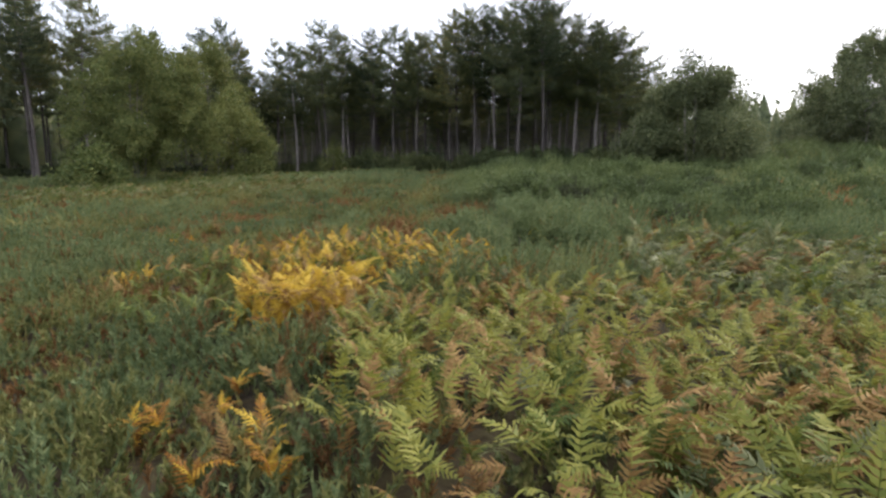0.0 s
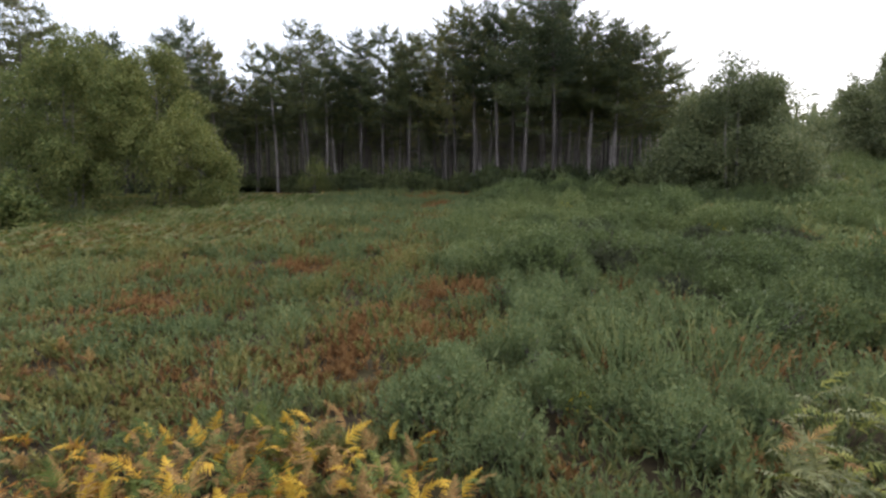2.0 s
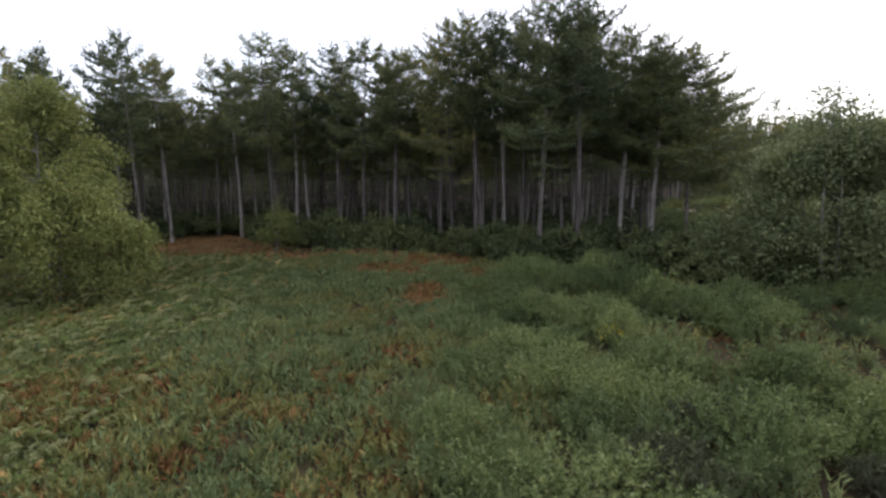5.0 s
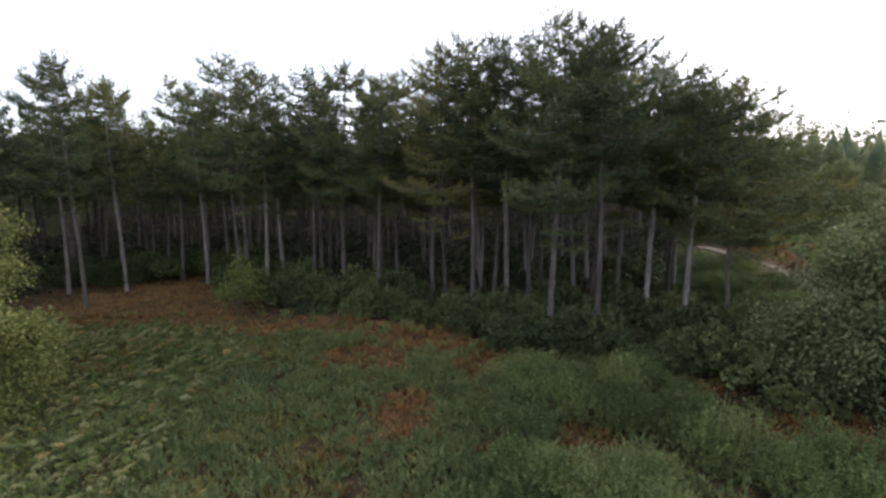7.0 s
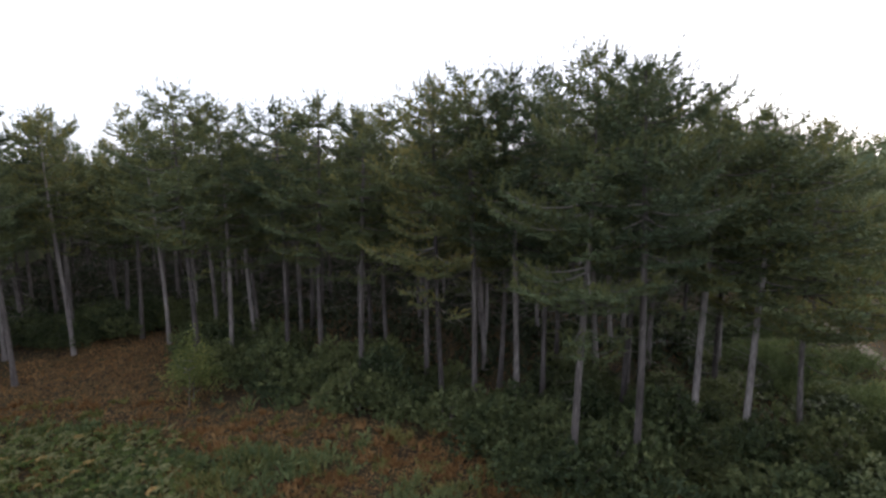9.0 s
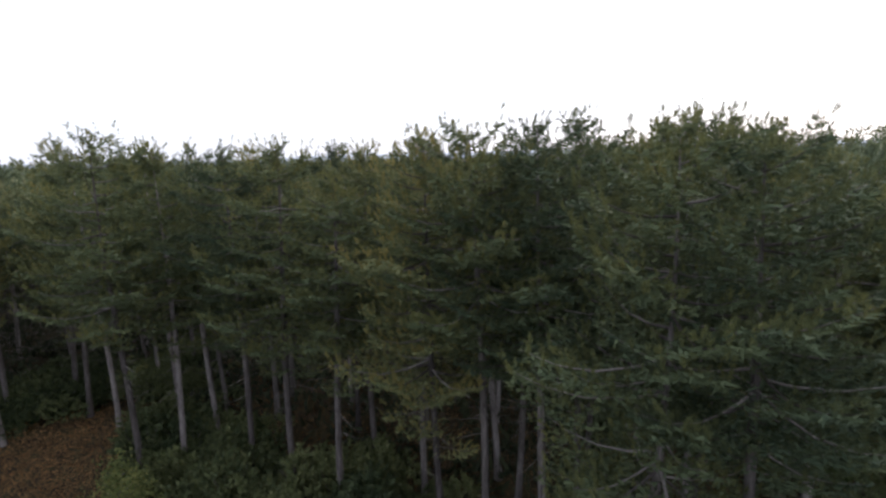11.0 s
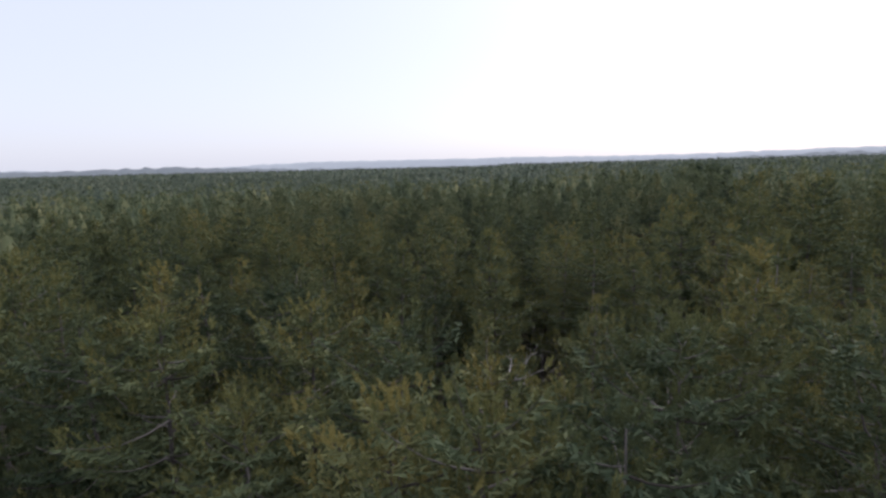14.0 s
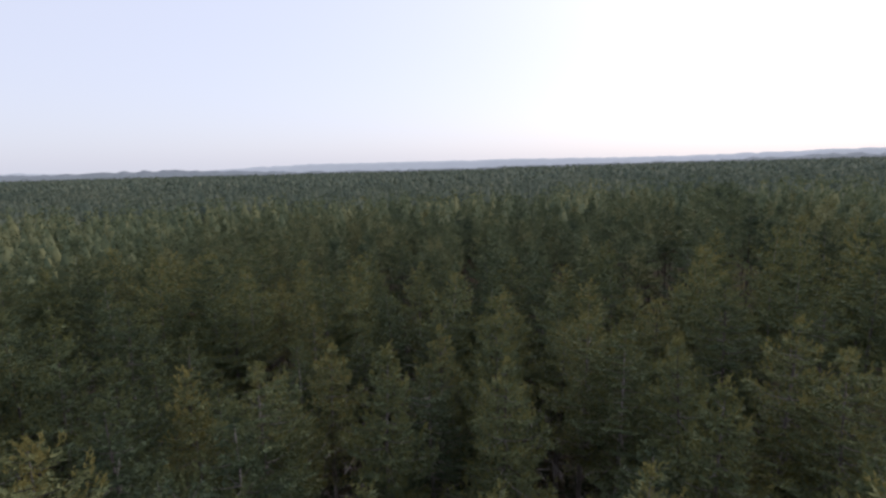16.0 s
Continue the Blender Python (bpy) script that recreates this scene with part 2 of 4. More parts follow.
q1, q2, q3 = q0 + len(gy), q0 + len(gy) + 1, q0 + 1
ground = new("ground", mesh_of("ground", gv, np.concatenate([np.stack([q0, q1, q2], 1), np.stack([q0, q2, q3], 1)]), SOIL, True))
tagged(ground, "dark peaty heath soil with moss and litter", "ground", kind="structure")

# sandy track behind the edge of the wood
s = np.linspace(0, 1, 24)
tx, ty = 20.0 + 0.6 * np.sin(4 * s), 63 - 18 * s
wide = 0.22 + 0.06 * np.sin(9 * s)
va, vb = on_ground(tx - wide, ty, 0.05), on_ground(tx + wide, ty, 0.05)
tv = np.concatenate([va, vb])
k = np.arange(23)
tt = np.concatenate([np.stack([k + 1, k, k + 25], 1), np.stack([k + 25, k, k + 24], 1)])
tagged(new("sandy_track", mesh_of("sandy_track", tv, tt, SAND, True)), "pale sandy track across the open heath", "track", kind="structure")


def ridge(name, radius, top, rough, mat, a0, a1, seed):
    """A long wooded hill on the horizon."""
    a = np.linspace(radians(a0), radians(a1), 420)
    u = np.degrees(a)
    z = top * (0.35 + 0.65 * vnoise(u, 0 * u, 17, seed)) + rough * vnoise(u, 0 * u, 0.6, seed + 1) + 0.6 * rough * vnoise(u, 0 * u, 0.23, seed + 2)
    z = z * step(a0, a0 + 12, u) * step(a1, a1 - 12, u)
    rows = []
    for rr, f in ((radius, 0.0), (radius + 60, 0.75), (radius + 150, 1.0), (radius + 500, 0.6)):
        rows.append(np.stack([rr * np.sin(a), rr * np.cos(a), f * z + height(rr * np.sin(a), rr * np.cos(a)) - 1], 1))
    n = len(a)
    k = np.arange(n - 1)
    t = np.concatenate([np.concatenate([np.stack([k + r * n, k + 1 + r * n, k + 1 + (r + 1) * n], 1), np.stack([k + r * n, k + 1 + (r + 1) * n, k + (r + 1) * n], 1)]) for r in range(3)])
    return tagged(new(name, mesh_of(name, np.concatenate(rows), t, mat, True)), "long wooded ridge, grey haze put into colour and glow", "hill", kind="structure")


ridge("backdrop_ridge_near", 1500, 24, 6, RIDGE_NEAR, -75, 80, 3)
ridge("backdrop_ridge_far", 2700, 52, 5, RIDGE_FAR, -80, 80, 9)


# ---- pines ----
def pine_shape(tall, radius, bare, whorls, limbs, shoots, per, needle, fat, along, flat=0.0, dead=22, broad=0.0):
    """A plantation pine: bare trunk, whorls of limbs that carry flat tiers of upright bottle-brush shoots. Returns trunk, branches and crown."""
    z = np.linspace(0, tall * 0.97, 12)
    sway = 0.012 * tall
    path = np.stack([sway * np.sin(z / tall * 4 + rng.uniform(0, 6)), sway * np.sin(z / tall * 3 + rng.uniform(0, 6)), z], 1)
    path -= path[0]
    rad = 0.0092 * tall * np.interp(z / tall, [0, bare, bare + 0.2, 1], [1, 0.75, 0.42 if dead else 0.2, 0.06]) * np.where(z < 0.1, 1.35, 1.0)
    base, wood, inner, at, way = bare * tall, [], [], [], []
    up = np.array([0, 0, 1.0])

    def limb(u, az, length, rise, much):
        zz = base + (tall - base) * u
        c0 = np.array([np.interp(zz, z, path[:, 0]), np.interp(zz, z, path[:, 1]), zz - 0.3])
        out, lat = np.array([np.cos(az), np.sin(az), 0]), np.array([-np.sin(az), np.cos(az), 0])
        bend = rng.uniform(-0.25, 0.25)

        def along_limb(k):
            k = np.asarray(k, float)
            return c0 + np.outer(length * k, out) + np.outer(bend * length * k**2, lat) + np.outer(length * (rise * k - 0.10 * np.sin(3.14 * k) + 0.10 * k**3), up)

        ss = np.linspace(0, 1, 5)
        wood.append(tube(along_limb(ss), (0.008 + 0.011 * length) * (1.05 - ss), 4))
        n = max(3, int(shoots * much * (length / radius) ** 1.3))
        k = 0.22 + 0.78 * rng.uniform(0, 1, n) ** 0.75
        off = rng.uniform(-1, 1, n) * length * 0.46 * (1.12 - 0.75 * k)
        at.append(along_limb(k) + np.outer(off, lat) + np.outer(rng.normal(0.04, 0.09 + 0.07 * u, n) - 0.12 * np.abs(off), up))
        way.append(unit(0.42 * out + np.outer(np.sign(off) * rng.uniform(0, 0.5, n), lat) + np.outer(rng.uniform(0.6, 1.3, n) * (0.85 + 0.8 * u), up) + 0.25 * any_way(n)))
        m = max(6, int(n * min(9, 0.9 * per)))
        k = 0.1 + 0.86 * rng.uniform(0, 1, m) ** 0.8
        off = rng.uniform(-1, 1, m) * length * 0.42 * (1.12 - 0.75 * k)
        inner.append(spikes(along_limb(k) + np.outer(off, lat) - np.outer(0.05 + 0.12 * np.abs(off), up), unit(any_way(m) * [1, 1, 0.3]), max(needle, 0.11) * rng.uniform(1.1, 2.2, m), max(1.9 * fat, 0.06)))

    turn = rng.uniform(0, 6.28)
    for i in range(whorls):
        for j in range(limbs):
            u = (i + rng.uniform(-0.1, 0.75)) / whorls
            u = min(max(u, 0.0), 0.985)
            prof = np.interp(u, [0, 0.12, 0.35, 0.6, 0.8, 0.92, 1], [0.78, 1.0, 1.0, 0.74, 0.44, 0.22, 0.08])
            prof += broad * np.interp(u, [0.35, 0.6, 0.8, 0.92, 1], [0.0, 0.17, 0.26, 0.15, 0.0])
            prof = (1 - flat) * prof + flat * np.interp(u, [0, 0.2, 0.85, 1], [0.8, 1, 0.85, 0.4])
            rise = np.interp(u, [0, 0.4, 0.8, 1], [-0.06, 0.08, 0.32, 0.7]) + rng.uniform(-0.1, 0.14)
            rise *= 1 - flat
            if rng.uniform() > 0.1:
                limb(u, turn + 2.4 * i + 6.28 * j / limbs + rng.uniform(-0.4, 0.4), radius * prof * rng.uniform(0.62, 1.15), rise, 1.0)
    for _ in range(4 if dead else 1):
        limb(rng.uniform(-0.22, 0.0), rng.uniform(0, 6.28), radius * rng.uniform(0.35, 0.65), rng.uniform(-0.2, 0.05), 0.7)
    n = int(shoots * 1.2)
    at.append(path[-1] + np.stack([rng.normal(0, 0.13, n), rng.normal(0, 0.13, n), rng.uniform(-1.3, 0.3, n)], 1))
    way.append(unit(rng.normal(0, 0.3, (n, 3)) + up))
    for _ in range(dead):
        zz, az, ln = rng.uniform(0.22 * tall, base + 0.1 * tall), rng.uniform(0, 6.28), rng.uniform(0.3, 1.5)
        c = np.array([np.interp(zz, z, path[:, 0]), np.interp(zz, z, path[:, 1]), zz])
        ss = np.linspace(0, 1, 4)
        wood.append(tube(c + np.outer(ss * ln, [np.cos(az), np.sin(az), rng.uniform(-0.35, 0.1)]) + np.outer(0.12 * np.sin(ss * 4 + az), up), 0.013 * (1.1 - ss), 4))
    inner = join(inner)
    outer = brushes(np.concatenate(at), np.concatenate(way), per, 0.03, needle, fat, along, 0.65)
    return tube(path, rad, 9 if dead else 5), join(wood), join([inner, outer]), len(inner[1])


def pine(label, *numbers, **more):
    """A pine as a thing with its parts."""
    trunk, wood, crown, split = pine_shape(*numbers, **more)
    root = thing("pine_tree", label, "pine tree", "pines of the plantation")
    part("trunk", mesh_of("pine_trunk", *trunk, BARK, True), root)
    if more.get("dead", 22):
        tagged(part("branchwork", mesh_of("pine_branches", *wood, TWIG, True), root), kind="stuff")
    part("crown", mesh_of("pine_crown", *crown, NEEDLES, False, SHOOTS, split), root)
    return root


near_pines = [
    pine("tall slender pine with bare grey trunk and dark layered crown", 14.0, 2.5, 0.50, 12, 5, 35, 10, 0.115, 0.034, 0.21, broad=0.8),
    pine("tall pine with pale scaly trunk and tiered green crown", 14.0, 2.3, 0.54, 11, 5, 35, 10, 0.115, 0.034, 0.21, broad=1.0),
    pine("slim pine with dead lower limbs and ragged open crown", 14.0, 2.2, 0.48, 12, 4, 35, 10, 0.115, 0.034, 0.22, dead=32, broad=0.7),
    pine("dense olive-green pine with a rounded top", 14.0, 2.6, 0.50, 12, 5, 30, 10, 0.115, 0.034, 0.21, broad=1.1),
]
inner_pines = [pine("plantation pine with a pointed olive-green crown", 14.0, r, 0.48, 13, 5, 26, 10, 0.115, 0.036, 0.21, dead=14, broad=b) for r, b in ((2.15, 0.0), (1.95, 0.15), (2.35, 0.3), (1.8, 0.1))]
front_pines = [
    pine("tall front pine with grey trunk and fine-needled layered crown", 14.0, 2.8, 0.46, 14, 5, 38, 24, 0.088, 0.019, 0.17, broad=0.9),
    pine("tall front pine with long pale trunk and soft olive crown", 14.0, 2.5, 0.60, 11, 5, 38, 24, 0.088, 0.019, 0.17, broad=1.1),
    pine("tall front pine with dead lower limbs and dark tiered crown", 14.0, 2.6, 0.53, 12, 5, 38, 24, 0.088, 0.019, 0.17, dead=34, broad=1.0),
]
edge_pine = pine("broad pine at the wood's edge with flat spreading tiers", 11.6, 3.8, 0.42, 13, 6, 50, 12, 0.13, 0.032, 0.23, flat=0.45)
mid_pines = [pine("plantation pine with olive-green crown among its neighbours", 14.0, r, 0.48, 11, 5, 17, 7, 0.16, 0.052, 0.25, dead=0, broad=0.1) for r in (2.0, 2.3, 2.5)]

# trees along the edge of the wood: plan and height
FRONT = [
    (5.0, 41.1, 13.35), (6.85, 40.8, 12.9), (3.4, 45.2, 13.5), (0.28, 46.1, 13.4), (1.65, 45.4, 13.4), (9.85, 43.8, 12.6),
    (4.6, 46.8, 13.8), (-0.7, 48.8, 13.6), (-3.0, 50.6, 13.4), (-8.1, 49.8, 13.3), (-11.1, 49.8, 13.4), (-12.35, 48.9, 13.8),
    (-16.8, 53.3, 13.2), (-21.5, 51.6, 13.4), (-20.85, 47.2, 13.9), (12.2, 47.6, 11.4), (-24.6, 50.4, 14.0), (-23.2, 53.6, 13.6), (10.4, 51.0, 13.0),
    (13.4, 50.0, 11.4), (11.4, 43.2, 11.9), (-30.2, 36.2, 14.4), (-32.5, 38.5, 14.6), (-28.6, 39.4, 14.2), (-4.6, 53.6, 13.4), (-14.8, 55.2, 13.6), (-17.4, 57.4, 13.4), (7.6, 45.2, 13.6), (-5.9, 48.9, 13.4),
]
settled = set()
placed = []
for n, (x, y, tall) in enumerate(FRONT):
    proto = front_pines[n % 3] if abs(x - 2) < 11 and y < 48.5 else near_pines[n % 4]
    f = 1.04 * tall / 14.0
    if id(proto) not in settled:
        settled.add(id(proto))
        proto.matrix_basis = pose(x, y, float(height(x, y)) - 0.06, 0, 0, 50 * n)
        proto.scale = (f, f, f)
    else:
        place(proto, x, y, rng.uniform(0, 360), rng.uniform(0.92, 1.08), f, lean=rng.uniform(-1.2, 1.2))
    placed.append((x, y))
edge_pine.matrix_basis = pose(13.6, 43.8, float(height(13.6, 43.8)) - 0.06, 0, 0, 20)
placed.append((13.6, 43.8))


def in_wood(x, y):
    """Whether the plantation covers this place."""
    front = np.interp(x, [-80, -33, -27, -25, -22, -17, -12, -7, 0, 4, 14, 16, 22, 40, 90], [30, 35, 38, 50, 51, 55, 50, 49, 46, 44.5, 46, 57, 68, 88, 95])
    return y > front


def scatter(x0, x1, y0, y1, gap):
    """Trees in loose rows over a stretch of the wood, kept apart from those that stand already."""
    out = []
    for x in np.arange(x0, x1, gap):
        for y in np.arange(y0, y1, gap):
            px, py = x + rng.uniform(-0.38, 0.38) * gap, y + rng.uniform(-0.38, 0.38) * gap
            if in_wood(px, py) and (px - 2.1) ** 2 + (py - 54.6) ** 2 > 7 and all((px - a) ** 2 + (py - b) ** 2 > 3.6 for a, b in placed[:70]):
                out.append((px, py))
    return out


first = {id(p): True for p in mid_pines + inner_pines}
rest = []
for px, py in scatter(-42, 44, 34, 57, 3.4) + scatter(-42, 44, 57, 78, 4.0) + scatter(-42, 44, 78, 136, 4.4):
    f, turn = ((0.91 if py < 54 else 0.80) + (0.13 if py < 54 else 0.20) * rng.uniform(0, 1)) * (0.94 + 0.12 * vnoise(px, py, 11, 31)), rng.uniform(0, 360)
    if (abs(px - 1) < 16 and py < 61) or (abs(px) < 18 and py < 76):
        proto = near_pines[rng.integers(0, 4)] if py < 51 else inner_pines[rng.integers(0, 4)]
    elif abs(px) < 34 and py < 92:
        proto = mid_pines[rng.integers(0, 3)]
    else:
        rest.append((px, py, f, turn))
        continue
    if first.pop(id(proto), False):
        proto.matrix_basis = pose(px, py, float(height(px, py)) - 0.06, 0, 0, turn)
        proto.scale = (f, f, f)
    else:
        place(proto, px, py, turn, rng.uniform(0.85, 1.12), f, lean=rng.uniform(-1.5, 1.5))

# the rest of the stand, too far in to tell apart
back = [pine_shape(14.0, r, 0.46, 8, 5, 9, 5, 0.27, 0.10, 0.32, dead=0, broad=0.2) for r in (1.8, 2.1, 2.4, 2.0)]
trunks, crowns = [], []
for px, py, f, turn in rest:
    t, _, c, _ = back[int(rng.integers(0, 4))]
    m = np.array(pose(px, py, float(height(px, py)) - 0.06, 0, 0, turn))[:3]
    for shape, into in ((t, trunks), (c, crowns)):
        into.append((shape[0] * f @ m[:, :3].T + m[:, 3], shape[1]))
tagged(new("pine_stand_trunks", mesh_of("pine_stand_trunks", *join(trunks), BARK, True)), "bare grey trunks deep in the plantation", "woodland", kind="stuff")
tagged(new("pine_stand_crowns", mesh_of("pine_stand_crowns", *join(crowns), STAND)), "closed dark green crowns deep in the plantation", "woodland", kind="stuff")


def far_wood(x, y, tall, per, size, wide, low=0.42):
    """Rounded crowns of many far pines as one mesh, each of a dozen clumps."""
    n, c = len(x), 13
    u = np.linspace(0, 1, c) + rng.uniform(-0.05, 0.05, (n, c))
    az = rng.uniform(0, 6.28, (n, 1)) + 2.4 * np.arange(c) + rng.uniform(-0.5, 0.5, (n, c))
    r = wide * rng.uniform(0.75, 1.15, (n, 1)) * np.interp(u, [0, 0.3, 0.6, 0.85, 1], [0.95, 1.0, 0.7, 0.32, 0.05]) * rng.uniform(0.45, 1.05, (n, c))
    mid = on_ground(x, y)[:, None, :] + np.stack([r * np.cos(az), r * np.sin(az), tall[:, None] * (low + (0.97 - low) * u)], 2)
    k = rng.integers(0, c, (n, per))
    row = np.arange(n)[:, None]
    p, a = mid[row, k].reshape(-1, 3), az[row, k].ravel()
    m = len(a)
    p = p + rng.normal(0, 1, (m, 3)) * [0.2 * wide, 0.2 * wide, 0.07 * wide] - [0, 0, 0.4 * size]
    w = unit(np.stack([0.5 * np.cos(a), 0.5 * np.sin(a), rng.uniform(0.2, 0.9, m)], 1) + 0.45 * any_way(m))
    side = np.arange(6) * np.pi / 3
    ring = np.stack([np.cos(side), np.sin(side)], 1)
    foot = on_ground(x, y)
    rows = []
    for u2, r2 in ((0.0, 0.80), (0.55, 0.70)):
        q = np.repeat(foot[:, None], 6, 1)
        q[:, :, :2] += ring * (wide * r2 * rng.uniform(0.7, 1.1, (n, 6)))[:, :, None]
        q[:, :, 2] += (tall * (low + (0.9 - low) * u2))[:, None] + rng.uniform(-0.06, 0.06, (n, 6)) * tall[:, None]
        rows.append(q)
    top = foot + np.stack([0 * x, 0 * x, 0.88 * tall], 1)
    v = np.concatenate([rows[0], rows[1], top[:, None]], 1).reshape(-1, 3)
    k = np.arange(6)
    one = np.concatenate([np.stack([k, (k + 1) % 6, 6 + (k + 1) % 6], 1), np.stack([k, 6 + (k + 1) % 6, 6 + k], 1), np.stack([6 + k, 6 + (k + 1) % 6, 12 + 0 * k], 1)])
    core = (v, (one[None] + 13 * np.arange(n)[:, None, None]).reshape(-1, 3))
    return join([core, spikes(p, w, size * rng.uniform(0.7, 1.3, m), size * 0.5)])


fx, fy = np.meshgrid(np.arange(-300, 330, 4.7), np.arange(30, 300, 4.7))
fx, fy = fx.ravel() + rng.uniform(-2.1, 2.1, fx.size), fy.ravel() + rng.uniform(-2.1, 2.1, fy.size)
keep = in_wood(fx, fy) & ~((fx > -43.5) & (fx < 45.5) & (fy < 137)) & (np.abs(fx - 2) < 1.1 * (fy - 20) + 40)
fx, fy = fx[keep], fy[keep]
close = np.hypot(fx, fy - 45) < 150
# beyond the close trees the crown colour carries the haze
for pick, per, size, low, mat in ((close, 100, 0.62, 0.12, STAND), (~close, 44, 0.75, 0.12, HAZED_CROWNS)):
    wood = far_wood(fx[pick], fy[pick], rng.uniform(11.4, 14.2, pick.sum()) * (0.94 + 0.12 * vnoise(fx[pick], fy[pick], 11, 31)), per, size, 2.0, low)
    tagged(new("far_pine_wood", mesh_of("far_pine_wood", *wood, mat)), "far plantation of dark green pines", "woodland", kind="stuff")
fx, fy = np.meshgrid(np.arange(-1300, 1500, 12.5), np.arange(300, 1250, 12.5))
fx, fy = fx.ravel() + rng.uniform(-5, 5, fx.size), fy.ravel() + rng.uniform(-5, 5, fy.size)
keep = np.abs(fx) < 1.1 * fy + 40
fx, fy = fx[keep], fy[keep]
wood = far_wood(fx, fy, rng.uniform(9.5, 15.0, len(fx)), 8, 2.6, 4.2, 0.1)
tagged(new("far_pine_wood", mesh_of("farthest_pine_wood", *wood, HAZED_CROWNS)), "farthest plantation pines, grey-blue haze put into their colour", "woodland", kind="stuff")

# dead lower branches that close the view between the inner trunks
n = 26000
x, y = rng.uniform(-60, 20, n), rng.uniform(53, 92, n)
keep = in_wood(x, y - 5)
x, y = x[keep], y[keep]
twigs = spikes(on_ground(x, y) + np.stack([0 * x, 0 * x, rng.uniform(1.2, 7.2, len(x))], 1), unit(any_way(len(x)) * [1, 1, 0.35]), rng.uniform(0.7, 1.8, len(x)), 0.035)
tagged(new("dead_branches", mesh_of("dead_branches", *twigs, TWIG)), "bare dead lower branches between the inner trunks", "branches", kind="stuff")

# one dead pine among the living
z = np.linspace(0, 10.3, 12)
snag = thing("dead_pine_tree", "bleached dead pine with bare crooked limbs", "dead tree")
part("trunk", mesh_of("dead_trunk", *tube(np.stack([0.1 * np.sin(z / 2), 0.08 * np.sin(z / 1.7), z], 1), 0.12 * (1.06 - z / 10.3), 8), BARK, True), snag)
limbs = []
for n in range(34):
    zz, az, ln = rng.uniform(5.5, 10.2), rng.uniform(0, 6.28), rng.uniform(0.5, 1.5)
    ss = np.linspace(0, 1, 5)
    line = np.outer(ss * ln, [np.cos(az), np.sin(az), rng.uniform(0.1, 0.6)]) + np.outer(0.25 * ln * ss**2, [0, 0, 1]) + [0, 0, zz]
    limbs.append(tube(line, 0.028 * (1.1 - ss), 4))
    for k in (2, 3, 3):
        tw = unit(line[k] - line[0] + rng.normal(0, 0.6, 3)) * rng.uniform(0.25, 0.5)
        limbs.append(tube(line[k] + np.outer(np.linspace(0, 1, 3), tw), [0.014, 0.01, 0.005], 3))
tagged(part("branchwork", mesh_of("dead_limbs", *join(limbs), DEAD, True), snag), kind="stuff")
snag.matrix_basis = pose(2.1, 55.0, float(height(2.1, 55.0)) - 0.06)


